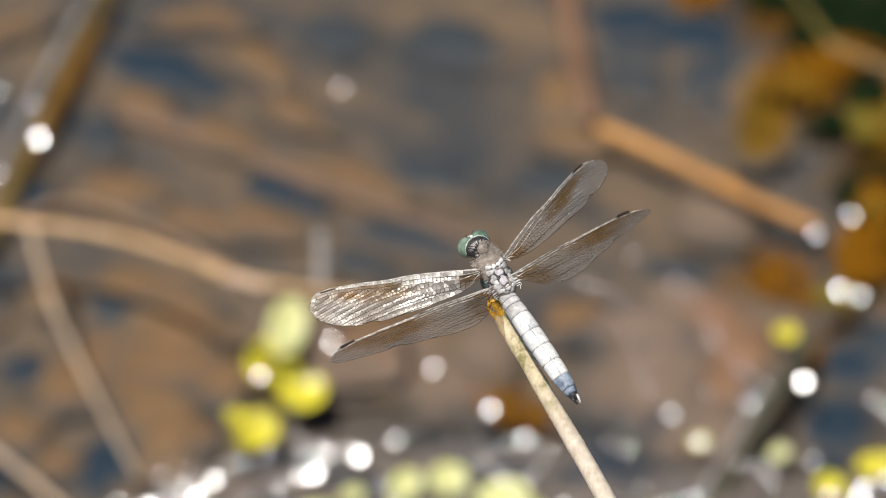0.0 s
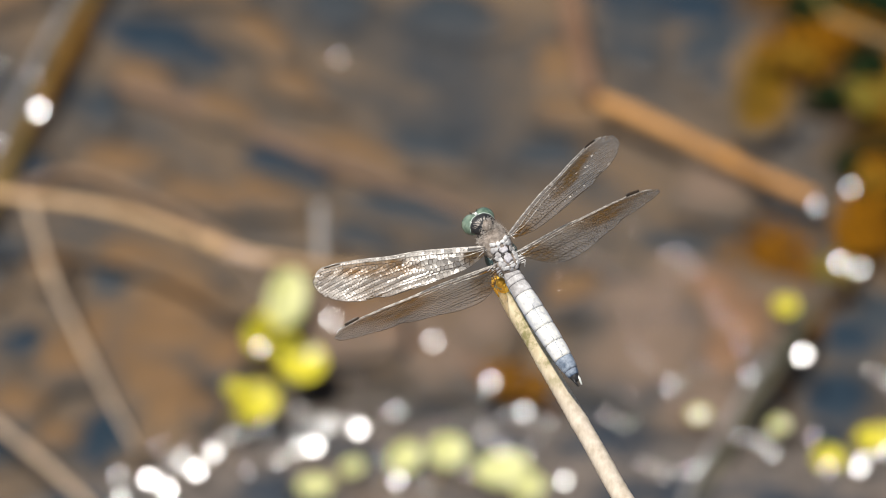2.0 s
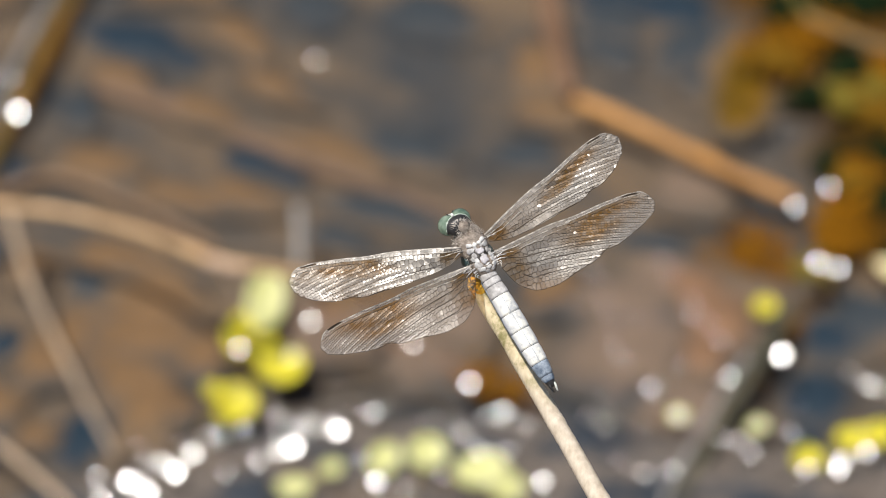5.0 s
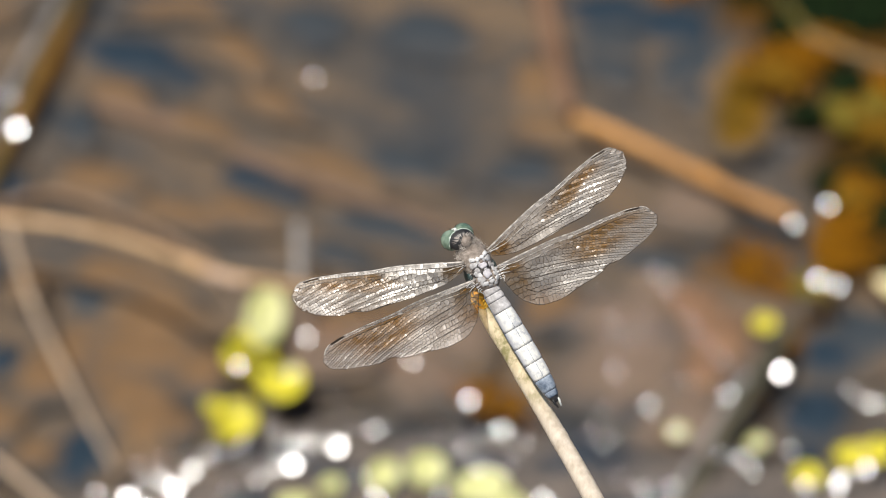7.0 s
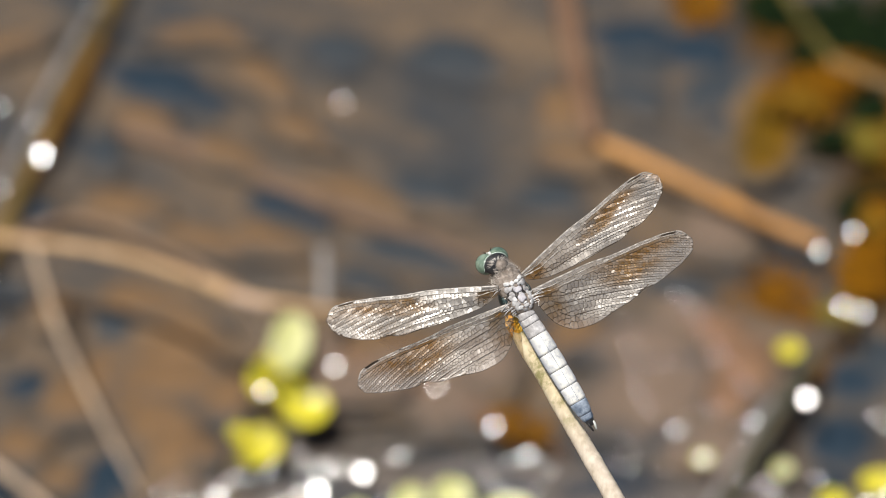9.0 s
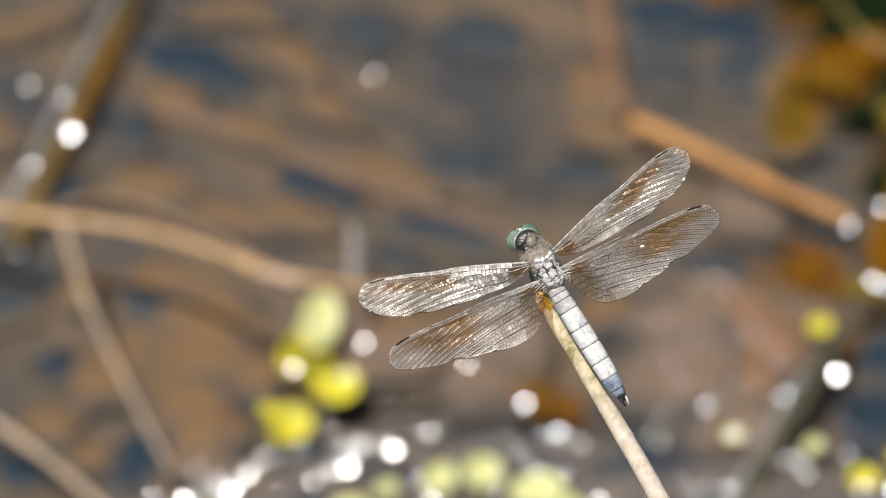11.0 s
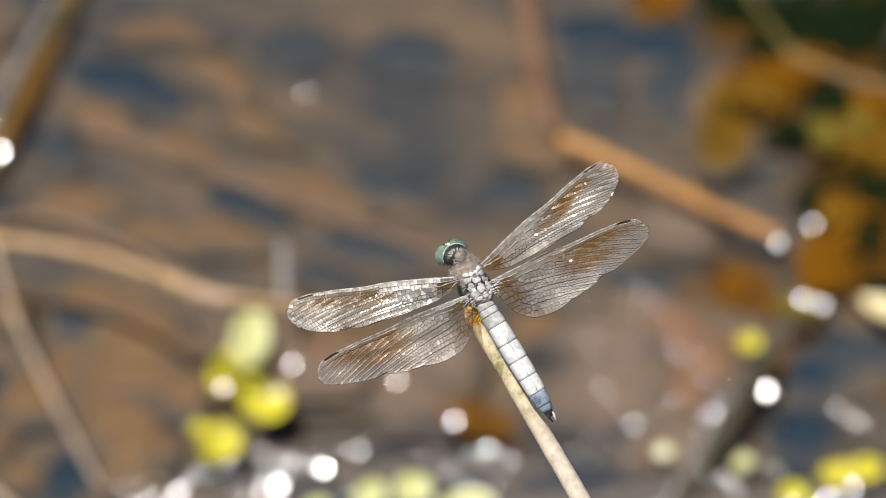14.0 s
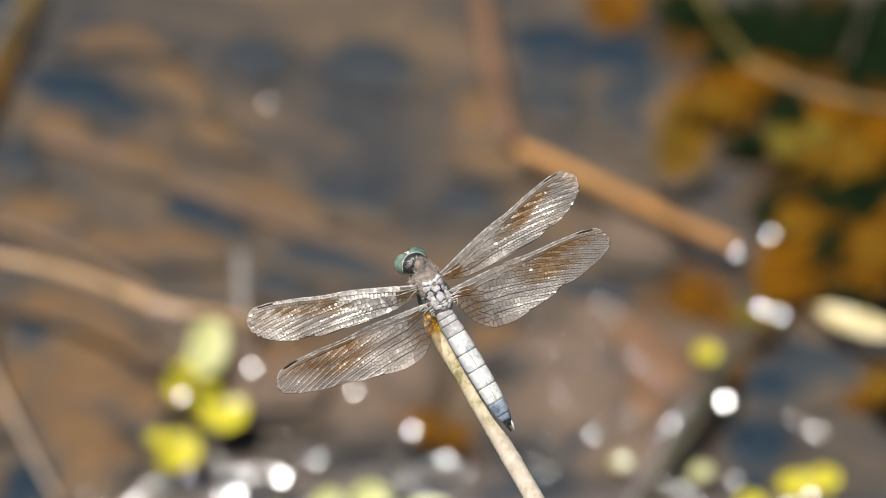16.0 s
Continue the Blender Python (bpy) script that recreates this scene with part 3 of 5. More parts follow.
MOSS_AT = [
    (0.1089, 0.664, 0.0057, 0.0082, 0), (0.1206, 0.6513, 0.0071, 0.0062, 0), (0.0993, 0.6488, 0.0057, 0.0049, 0), (0.1198, 0.5655, 0.0062, 0.0037, 0), (0.1282, 0.5442, 0.0057, 0.0033, 0),
    (0.0878, 0.6692, 0.0064, 0.0082, 0), (0.1015, 0.6628, 0.005, 0.0093, 0), (0.126, 0.6627, 0.0128, 0.0103, 0), (0.1374, 0.6449, 0.0071, 0.0082, 0),
    (0.116, 0.6225, 0.0057, 0.0053, 0), (0.1051, 0.6115, 0.0057, 0.0037, 10), (0.1336, 0.587, 0.0099, 0.007, -8), (0.1441, 0.6639, 0.0057, 0.0123, 0),
    (0.1382, 0.5559, 0.0057, 0.0062, 0), 
    (0.1531, 0.6486, 0.0113, 0.0185, 0), (0.1514, 0.5918, 0.0099, 0.0123, 0), (0.1497, 0.5371, 0.0085, 0.0123, 0), (0.1083, 0.6501, 0.0057, 0.0049, 0), (0.1095, 0.5800, 0.0040, 0.0050, 0), (0.1215, 0.5850, 0.0045, 0.0048, 0), (0.1245, 0.5700, 0.0040, 0.0050, 0),
]
RUST_AT = [
    (0.0971, 0.6311, 0.0105, 0.009, 12), (0.1071, 0.6386, 0.0062, 0.0062, 0), (0.1175, 0.5760, 0.0062, 0.0066, 0), (0.1362, 0.5606, 0.0068, 0.0111, 0),
    (0.1117, 0.5607, 0.0072, 0.0066, 0), (0.1274, 0.6223, 0.0071, 0.0062, -20), (0.1415, 0.6136, 0.0057, 0.0103, 0), 
    (0.1456, 0.5724, 0.0085, 0.0123, 0), (0.1514, 0.6185, 0.0085, 0.0082, 0), (0.1096, 0.5489, 0.0071, 0.0062, 0),
]
SUNK_AT = [
    (0.0665, 0.6860, 0.0080, 0.0080, 0), (0.0745, 0.6840, 0.0085, 0.0085, 0), (0.0883, 0.6278, 0.0085, 0.0074, 10), (0.0795, 0.6190, 0.0050, 0.0105, 0), (0.0882, 0.5553, 0.0135, 0.0135, 0),
    (0.0732, 0.5815, 0.0079, 0.0062, 0), (0.0858, 0.5112, 0.0045, 0.0066, 0), (0.095, 0.5273, 0.0043, 0.0078, 0), (0.1337, 0.519, 0.0078, 0.0093, 0),
]
SHOAL_AT = [
    (0.131, 0.6583, 0.0213, 0.0267, 0), (0.1263, 0.5963, 0.0213, 0.0349, 0), (0.099, 0.6358, 0.0113, 0.0185, 0), (0.1423, 0.6257, 0.017, 0.0452, 0), (0.1181, 0.558, 0.0156, 0.0144, 0),
    (0.0887, 0.6662, 0.0099, 0.0185, 0),
]
GOLD_AT = [
    (0.1264, 0.6028, 0.0099, 0.0074, -8), (0.122, 0.6114, 0.0051, 0.0045, 0), (0.1326, 0.5991, 0.0071, 0.0062, 0), (0.0943, 0.6239, 0.0062, 0.0041, 0), (0.1355, 0.505, 0.0037, 0.0058, 0),
    (0.1354, 0.5619, 0.0034, 0.0049, 0), (0.1140, 0.5715, 0.0040, 0.0036, 0),
]
LIME_AT = [
    (0.1129, 0.606, 0.0037, 0.0045, 0), (0.1227, 0.6102, 0.0026, 0.0033, 0), (0.1011, 0.5339, 0.0037, 0.0033, 0),
]
FILM_AT = [
    (0.0890, 0.6700, 0.0085, 0.0110, 0), (0.1000, 0.6370, 0.0150, 0.0170, 0), (0.0880, 0.6250, 0.0115, 0.0150, 0), (0.1180, 0.6150, 0.0140, 0.0130, 0), (0.0845, 0.6130, 0.0070, 0.0100, 0),
]
for k, a in enumerate(FILM_AT):
    patch("algae_mat", *a, ALGAE_FILM, "thin olive-brown algae film on the pond bed", "algae", 92 + k)
for k, a in enumerate(SHOAL_AT):
    patch("weed_shoal", *a, SHOAL, "dark shoal of weed and silt just under the water", "water weed", 60 + k, 0.0095)
for k, a in enumerate(SUNK_AT):
    weed_mat("algae_mat", *a, ALGAE_RUST, "orange-brown algae mat on the pond bed", "algae", 430 + k, BED_Z + 0.0008, 0.9)
for k, a in enumerate([(0.0752, 0.5262, 0.0095, 0.0135, 0), (0.0710, 0.5110, 0.0060, 0.0080, 0), (0.0690, 0.5400, 0.0080, 0.0075, 0)]):
    patch("litter_patch", *a, RUSTY, "rust-coloured leaf litter under shallow water", "leaf litter", 90 + k)
for k, a in enumerate(MOSS_AT):
    weed_mat("weed_mat", *a, WEED_DARK, "blackish green mat of floating water weed", "water weed", 300 + k, 0.0006, 1.7)
for k, a in enumerate(RUST_AT):
    weed_mat("algae_mat", *a, ALGAE_RUST, "orange-brown algae mat floating among dark weed", "algae", 340 + k, 0.0020)
for k, a in enumerate(GOLD_AT):
    weed_mat("algae_mat", *a, ALGAE_GOLD, "golden yellow algae mat floating among dark weed", "algae", 380 + k, 0.0036)
for k, a in enumerate(LIME_AT):
    weed_mat("algae_mat", *a, ALGAE_LIME, "pale yellow-green algae mat among golden algae", "algae", 400 + k, 0.0046)
weed_mat("algae_mat", 0.0131, 0.4911, 0.0078, 0.0058, -10, ALGAE_RUST, "orange-brown algae mat in the shallows", "algae", 420, 0.0012, 0.7)
patch("algae_mat", -0.1148, 0.6345, 0.0388, 0.0023, 74, OCHRE, "ochre algae along a sunken stalk", "algae", 70, 0.005)


# ---- stalks lying in and on the water ----
def stalk(name, points, radius, material, label, category="straw", seed=1, node=True):
    """A dead stalk along the points, slightly bent, with swollen joints and a split end."""
    line = spline(points, 60)

    def r(u):
        k = 1.0 - 0.18 * u
        if node:
            for c in (0.22, 0.57, 0.86):
                k += 0.22 * math.exp(-((u - c) / 0.012) ** 2)
        return radius * k
    thing = tagged(new(name), label, category)
    thing.location = line[0]
    line = line - line[0]
    part("culm", mesh_of("culm", *tube(line, r, 12, 0.05, seed), material), thing)
    if node:
        for c in (0.22, 0.57, 0.86):
            k = int(c * 59)
            part("joint", mesh_of("joint", *tube(line[k - 1:k + 2], radius * (1.22 - 0.18 * c), 12, 0.05, seed), material), thing)
    return thing


def at(z, *xy):
    return [(xy[i], xy[i + 1], z) for i in range(0, len(xy), 2)]


stalk("floating_stalk", at(-0.006, -0.1016, 0.6908, -0.1103, 0.6576, -0.1195, 0.6250, -0.1271, 0.5957, -0.1352, 0.5646), 0.0030, OLIVE, "thick golden-brown stalk lying in the shallows", "stalk", 1)
SWAY = stalk("straw", [(-0.2359, 0.5817, 0.0), (-0.1895, 0.5662, 0.012), (-0.1504, 0.5493, 0.022), (-0.1219, 0.5412, 0.024), (-0.1046, 0.5375, 0.0248), (-0.0836, 0.5198, 0.034), (-0.0604, 0.4927, 0.0476), (-0.0461, 0.4929, 0.0442), (-0.0341, 0.4958, 0.0391), (-0.0251, 0.5021, 0.0306), (-0.0193, 0.5243, 0.003)], 0.0015, STRAW, "long bent tan straw arching over the pond, swaying", "straw", 2)
sheath = Vector((-0.0587, 0.491, 0.0476)) - SWAY.location
part("sheath", mesh_of("sheath", *blob(sheath, (0.0062, 0.0017, 0.0015), Euler((0, 0, -0.30)).to_matrix(), 10, 14, 0.3, 8), SHEATH), SWAY, "pale pinkish sheath at a joint")
for name, shoot, thick in (("side_shoot", [(-0.1199, 0.54, 0.024), (-0.1131, 0.5149, 0.02), (-0.104, 0.4942, 0.014), (-0.0953, 0.4781, 0.0061), (-0.088, 0.4625, 0.003)], 0.0009), ("side_shoot", [(-0.0606, 0.4924, 0.0475), (-0.0579, 0.4913, 0.0425), (-0.055, 0.4914, 0.0357)], 0.0009)):
    bend = spline(shoot, 30) - np.array(SWAY.location)
    part(name, mesh_of(name, *tube(bend, lambda u: thick * (1 - 0.25 * u), 8, 0.05, 4), TAN), SWAY, "thin pale side shoot hanging to the water")
# Pale strip added along the golden stalk's left side as its lit edge.
stalk("floating_stalk", at(0.002, -0.1074, 0.6715, -0.114, 0.6512, -0.1213, 0.6288, -0.129, 0.6017, -0.1367, 0.5764, -0.1462, 0.5446), 0.0011, TWIG, "thin grey strip added as the lit edge of a thicker golden stalk", "stalk", 17, False)
stalk("straw", at(-0.008, -0.1341, 0.5739, -0.1187, 0.5854, -0.1076, 0.5871, -0.0865, 0.5751, -0.0638, 0.5573), 0.0015, ARCH, "thin arched brown straw under water", "straw", 3)
stalk("straw", at(0.004, -0.1480, 0.4938, -0.1288, 0.4747, -0.1192, 0.4647, -0.1096, 0.4538, -0.0985, 0.4397), 0.0012, TAN, "tan straw floating near the mud", "straw", 5)
stalk("straw", at(0.002, 0.0379, 0.6089, 0.0505, 0.6006, 0.0694, 0.5866, 0.0849, 0.5751, 0.0981, 0.5670), 0.0021, RUST, "straight orange-brown straw floating on the water", "straw", 7)
stalk("sunken_stalk", at(-0.008, 0.0283, 0.6880, 0.0302, 0.6675, 0.0328, 0.6448, 0.0362, 0.6224), 0.0036, REDDISH, "reddish-brown stalk under water", "stalk", 8)
stalk("sunken_stalk", at(-0.0105, -0.0995, 0.6298, -0.0732, 0.6163, -0.0423, 0.5980, -0.0134, 0.5823, 0.0073, 0.5704), 0.0032, DULL, "long reddish-brown stalk lying under water", "stalk", 9)
stalk("sunken_stalk", at(-0.008, -0.0350, 0.5294, -0.0131, 0.5156, 0.0071, 0.5042, 0.0271, 0.4907), 0.0030, REDDISH, "sunken reddish stalk near the mud", "stalk", 10)
stalk("floating_stalk", at(0.005, 0.0897, 0.6784, 0.0952, 0.6643, 0.1009, 0.6508, 0.1077, 0.6372), 0.0012, MOSSY, "olive-gold stalk at the weed's edge", "stalk", 11)
stalk("floating_stalk", at(0.006, 0.1038, 0.6411, 0.114, 0.634, 0.1242, 0.6282, 0.1337, 0.6245, 0.1449, 0.6219, 0.1609, 0.6199), 0.0015, STALK_TAN, "thick golden-brown stalk floating on dark weed", "stalk", 14)
stalk("twig", at(0.006, 0.1425, 0.6744, 0.1386, 0.6617, 0.1351, 0.6503, 0.1323, 0.6414), 0.0010, BRANCH, "grey twig lying on dark weed", "twig", 15, False)
stalk("twig", at(0.012, -0.0403, 0.5520, -0.0399, 0.5399, -0.0396, 0.5271), 0.0015, TWIG, "short pale weathered twig in the water", "twig", 12, False)
stalk("branch", at(0.003, 0.0952, 0.5192, 0.0897, 0.5073, 0.0836, 0.4937, 0.0771, 0.4785, 0.071, 0.4642, 0.064, 0.4478, 0.0601, 0.438), 0.0023, BRANCH, "dark wet branch lying in the shallows", "branch", 13)
stalk("twig", at(0.006, 0.0828, 0.4977, 0.0766, 0.4847, 0.0706, 0.4716, 0.0653, 0.4588, 0.0605, 0.4464, 0.0569, 0.436), 0.0009, TWIG, "pale weathered twig lying along a dark branch", "twig", 16, False)


# ---- muddy bank with grit ----
BANK = ((-0.1211, 0.4434), (-0.089, 0.4597), (-0.0718, 0.4664), (-0.0567, 0.4713), (-0.0368, 0.4759), (-0.0231, 0.4792), (-0.0062, 0.4816), (0.0091, 0.4825), (0.0306, 0.4808), (0.0534, 0.4737), (0.0792, 0.4687), (0.117, 0.4678))
BANK_X, BANK_Y = [p[0] for p in BANK], [p[1] for p in BANK]


def bank():
    """A low wet mud bank that rises out of the water towards the viewer."""
    nx, ny = 150, 70
    x0, x1, y0, y1 = -0.20, 0.20, 0.36, 0.52
    verts, faces = [], []
    for j in range(ny + 1):
        for i in range(nx + 1):
            x, y = x0 + (x1 - x0) * i / nx, y0 + (y1 - y0) * j / ny
            edge = float(np.interp(x, BANK_X, BANK_Y))
            d = (edge - y) / 0.012 + 0.5 * noise.noise((x * 40, y * 40, 0.3))
            h = (0.004 if d > 0 else 0.014) * max(-6.0, min(1.0, d)) + 0.003 * noise.noise((x * 90, y * 90, 2.0)) + 0.002 * noise.noise((x * 260, y * 260, 5.0))
            verts.append((x, y, max(h, BED_Z - 0.004)))
    for j in range(ny):
        for i in range(nx):
            a = j * (nx + 1) + i
            faces.append((a, a + 1, a + nx + 2, a + nx + 1))
    ob = new("mud_bank", mesh_of("mud_bank", verts, faces, MUD))
    return tagged(ob, "wet dark grey mud bank at the pond's edge", "mud", kind="structure")


bank()


def glint_mesh(seed):
    """A stand-in for a sun glint: a lumpy wet stone with one broad, gently domed, smooth face."""
    v, f = blob((0, 0, 0), (1, 1, 0.8), None, 10, 18, 0.25, seed)
    out = []
    for q in v:
        r2 = q[0] ** 2 + q[1] ** 2
        top = 0.42 - r2 / 26.0
        out.append((q[0], q[1], min(q[2], top)))
    return mesh_of("glint_pebble", out, f, GLINT_STONE)


GLINT_STONES = [glint_mesh(k) for k in range(4)]
# Smooth faces point midway between sun and viewer, so each added stone flashes.
FACE_TO = (SUN + Vector((0, -0.743, 0.669))).normalized()


def pebble(x, y, size, k, lean, uneven=0.0, label="small wet stone added to stand in for a sun glint", z=0.001):
    rng = random.Random(900 + k)
    size *= 1 + uneven * rng.uniform(-1, 0.6)
    ob = new("glint_pebble", GLINT_STONES[k % 4])
    tilt = (FACE_TO + Vector((rng.gauss(0, lean), rng.gauss(0, lean), 0))).normalized()
    q = tilt.to_track_quat("Z", "Y").to_matrix().to_4x4() @ pose(0, 0, 0, 0, 0, rng.random() * 360)
    ob.matrix_world = Matrix.Translation((x, y, z)) @ q @ Matrix.Diagonal((size, size, size, 1))
    return tagged(ob, label, "pebble", "wet pebbles")


# Places of the added glint stones, by brightness of the glint.
BRIGHT = [
    (-0.0283, 0.4653), (-0.0792, 0.4413), (-0.1204, 0.5955), (0.0923, 0.4948), (-0.0403, 0.4582), (-0.0718, 0.4490), (-0.0842, 0.4453),
]
MIDDLE = [
    (-0.0912, 0.4402), (-0.0180, 0.4474), (-0.0363, 0.4430), (0.1072, 0.4558), (0.0162, 0.4744),
    (0.1060, 0.4524), (0.0977, 0.4528), (0.1138, 0.4590),
    (0.0070, 0.4860), (0.1038, 0.5345), (0.1092, 0.5322),
    (-0.0446, 0.4598), (-0.0673, 0.4583), (0.0266, 0.4474), (-0.0755, 0.4550),
]
DIM = [
    (0.0113, 0.4744), (0.1180, 0.4855), (-0.0307, 0.4718), (-0.0185, 0.4752), (-0.0633, 0.4663), (0.0222, 0.4715), (0.0387, 0.4741), (0.0560, 0.4855), (0.0634, 0.4748), (-0.0449, 0.4759), (0.0776, 0.4893),
    (0.0855, 0.4715), (0.0799, 0.4648), (0.0436, 0.4708), (0.0100, 0.4605), (-0.0294, 0.4561), (0.0614, 0.4528),
    (0.0538, 0.4517), (-0.0928, 0.4506), (-0.0539, 0.4693), (-0.0371, 0.4693),
]
FAINT = [
    (-0.1336, 0.6197), (-0.1313, 0.5846), (-0.1356, 0.5736), (-0.1329, 0.549), (-0.1265, 0.5494),
    (-0.1226, 0.6136), (0.0746, 0.4660), (0.0828, 0.4594), (-0.0006, 0.4513),
    (-0.0097, 0.4467), (0.0055, 0.4671), (-0.0218, 0.4572), (-0.0581, 0.4521), (-0.0498, 0.4561), (-0.0792, 0.4521), (0.0479, 0.4561),
    (0.1107, 0.4915), (0.0937, 0.4671), (0.0176, 0.4605), (-0.0037, 0.4737),
]
for k, (x, y) in enumerate(FAINT):
    pebble(x, y, 0.00068, 100 + k, 0.012, 0.5, z=0.006)
for k, (x, y) in enumerate(BRIGHT):
    pebble(x, y, 0.0020, k, 0.004, z=0.009)
for k, (x, y) in enumerate(MIDDLE):
    pebble(x, y, 0.00128, 30 + k, 0.006, 0.2, z=0.007)
for k, (x, y) in enumerate(DIM):
    pebble(x, y, 0.00068, 60 + k, 0.010, 0.35, z=0.006)

for k, (x, y) in enumerate(((0.0980, 0.5590), (0.1078, 0.5670), (-0.0086, 0.5035), (0.1158, 0.4861))):
    pebble(x, y, 0.00098, 160 + k, 0.005, z=0.006)
pebble(-0.0557, 0.4965, 0.0010, 61, 0.003, z=0.010)
# Two more stones, added and moved to follow wandering sun glints.
DRIFTER = pebble(-0.0368, 0.6208, 0.00062, 59, 0.003, label="small wet stone added for a sun glint that drifts", z=0.006)
BOBBER = pebble(-0.0377, 0.5108, 0.00128, 36, 0.006, 0.2, "small wet stone added for a sun glint that bobs", 0.007)
BOBBER.name = "moving_glint"
DRIFTER.name = "moving_glint"


def grit(count, spots, size, lean, label, seed):
    """Fine wet grit strewn along a strip: too small and many to count."""
    rng = random.Random(seed)
    verts, faces = [], []
    for _ in range(count):
        (x0, y0), (x1, y1), wide = spots[rng.randrange(len(spots))]
        u = rng.random()
        x, y = x0 + (x1 - x0) * u + rng.gauss(0, wide), y0 + (y1 - y0) * u + rng.gauss(0, wide)
        tilt = (FACE_TO + Vector((rng.gauss(0, lean), rng.gauss(0, lean), 0))).normalized()
        m = Matrix.Translation((x, y, rng.uniform(0.002, 0.006))) @ tilt.to_track_quat("Z", "Y").to_matrix().to_4x4()
        k = size * rng.uniform(0.6, 1.3)
        o = len(verts)
        verts += [m @ (v.co * k) for v in GLINT_STONES[rng.randrange(4)].vertices]
        faces += [tuple(i + o for i in p.vertices) for p in GLINT_STONES[0].polygons]
    return tagged(new("wet_grit", mesh_of("wet_grit", verts, faces, GLINT_STONE)), label, "grit", kind="stuff")


grit(78, [((-0.0880, 0.4600), (-0.0625, 0.4668), 0.0018), ((-0.0625, 0.4668), (-0.0368, 0.4722), 0.0016), ((-0.0460, 0.4708), (-0.0169, 0.4770), 0.0018)], 0.00042, 0.06, "silvery wet grit along the mud bank", 5)
grit(150, [((0.0338, 0.5417), (0.0798, 0.5095), 0.012), ((0.0408, 0.4914), (0.0934, 0.4582), 0.014), ((-0.0205, 0.4802), (0.0327, 0.4560), 0.010), ((0.0811, 0.5027), (0.0569, 0.4516), 0.004)], 0.00032, 0.06, "scattered wet grit in the shallows", 6)


# ---- floating leaves ----
def leaf(x, y, half_length, half_width, turn, material, label, seed, z=0.006, tip=8.0, lean=0.0):
    """A small oval leaf: cupped blade with a raised midrib, a rim and a short stalk."""
    thing = tagged(new("floating_leaf"), label, "leaf", "small pond leaves")
    thing.matrix_world = pose(x, y, z, tip, lean, turn)
    nu, nv = 14, 10
    verts, faces = [], []
    for side in (0, 1):
        for i in range(nu + 1):
            u = -1 + 2 * i / nu
            w = half_width * max(0.02, (1 - abs(u) ** 2.3)) ** 0.55
            for j in range(nv + 1):
                v = -1 + 2 * j / nv
                h = 0.10 * half_length * (u * u) + 0.16 * half_width * v * v + 0.0004 * noise.noise((u * 3 + seed, v * 3, 0.5)) - 0.0003 * math.exp(-(v / 0.15) ** 2)
                verts.append((u * half_length, v * w, h - side * 0.0005))
    m = (nu + 1) * (nv + 1)
    for side in (0, 1):
        for i in range(nu):
            for j in range(nv):
                a = side * m + i * (nv + 1) + j
                q = (a, a + nv + 1, a + nv + 2, a + 1)
                faces.append(q if side == 0 else q[::-1])
    rim = [i * (nv + 1) for i in range(nu + 1)] + [nu * (nv + 1) + j for j in range(1, nv + 1)] + [i * (nv + 1) + nv for i in range(nu - 1, -1, -1)] + list(range(nv - 1, 0, -1))
    for a, b in zip(rim, rim[1:] + rim[:1]):
        faces.append((a, b, b + m, a + m)[::-1])
    part("blade", mesh_of("blade", verts, faces, material), thing)
    rib = [(half_length * (-1 + 2 * i / 12), 0, 0.10 * half_length * (-1 + 2 * i / 12) ** 2 - 0.0001) for i in range(13)]
    part("midrib", mesh_of("midrib", *tube(rib, lambda u: 0.0004 * (1 - 0.7 * u), 6), material), thing)
    st = spline([(-half_length, 0, 0.10 * half_length), (-half_length * 1.3, 0.001, -0.002), (-half_length * 1.6, 0.002, -0.02)], 10)
    part("leaf_stalk", mesh_of("leaf_stalk", *tube(st, 0.0005, 6), OLIVE), thing, "thin olive leaf stalk")
    return thing


YG = "bright yellow-green oval leaf floating on the pond"
leaf(-0.0492, 0.5216, 0.0116, 0.0054, 80, PALE_LEAF, "pale green glossy oval leaf floating on the pond", 1, 0.004, 18)
leaf(-0.0551, 0.5098, 0.0072, 0.0050, 70, LEAF, YG, 2, 0.003, 20, -10)
leaf(-0.0444, 0.4976, 0.0068, 0.0060, 20, LEAF, YG, 3, 0.003, 13, -4)
leaf(-0.0566, 0.4824, 0.0066, 0.0054, 35, LEAF, YG, 4, 0.003, 20, -8)
leaf(-0.0622, 0.4850, 0.0040, 0.0028, 100, LEAF, "small yellow-green leaf beside a larger one", 5, 0.005, 14, 8)
leaf(-0.0487, 0.5070, 0.0042, 0.0026, 55, LEAF, "small yellow-green leaf half under a pale one", 19, 0.001, 10)
leaf(0.0883, 0.5224, 0.0034, 0.0032, 30, LEAF, "small round yellow-green leaf among orange algae", 6, 0.002, 5)
leaf(0.1110, 0.4695, 0.0055, 0.0040, 10, LEAF, YG, 7, 0.002, 8)
leaf(0.0979, 0.4613, 0.0046, 0.0040, 80, LEAF, YG, 8, 0.002, 8)
leaf(0.1176, 0.4713, 0.0050, 0.0038, 40, LEAF, YG, 9, 0.002, 8)
leaf(-0.0160, 0.4540, 0.0060, 0.0042, 70, PALE_LEAF, YG, 10, 0.009, 6)
leaf(-0.0044, 0.4562, 0.0062, 0.0052, 80, PALE_LEAF, "pale yellow-green leaf on wet mud", 11, 0.009, 6)
leaf(-0.0301, 0.4529, 0.0034, 0.0026, 40, PALE_LEAF, "small pale leaf on wet mud", 17, 0.007, 8)
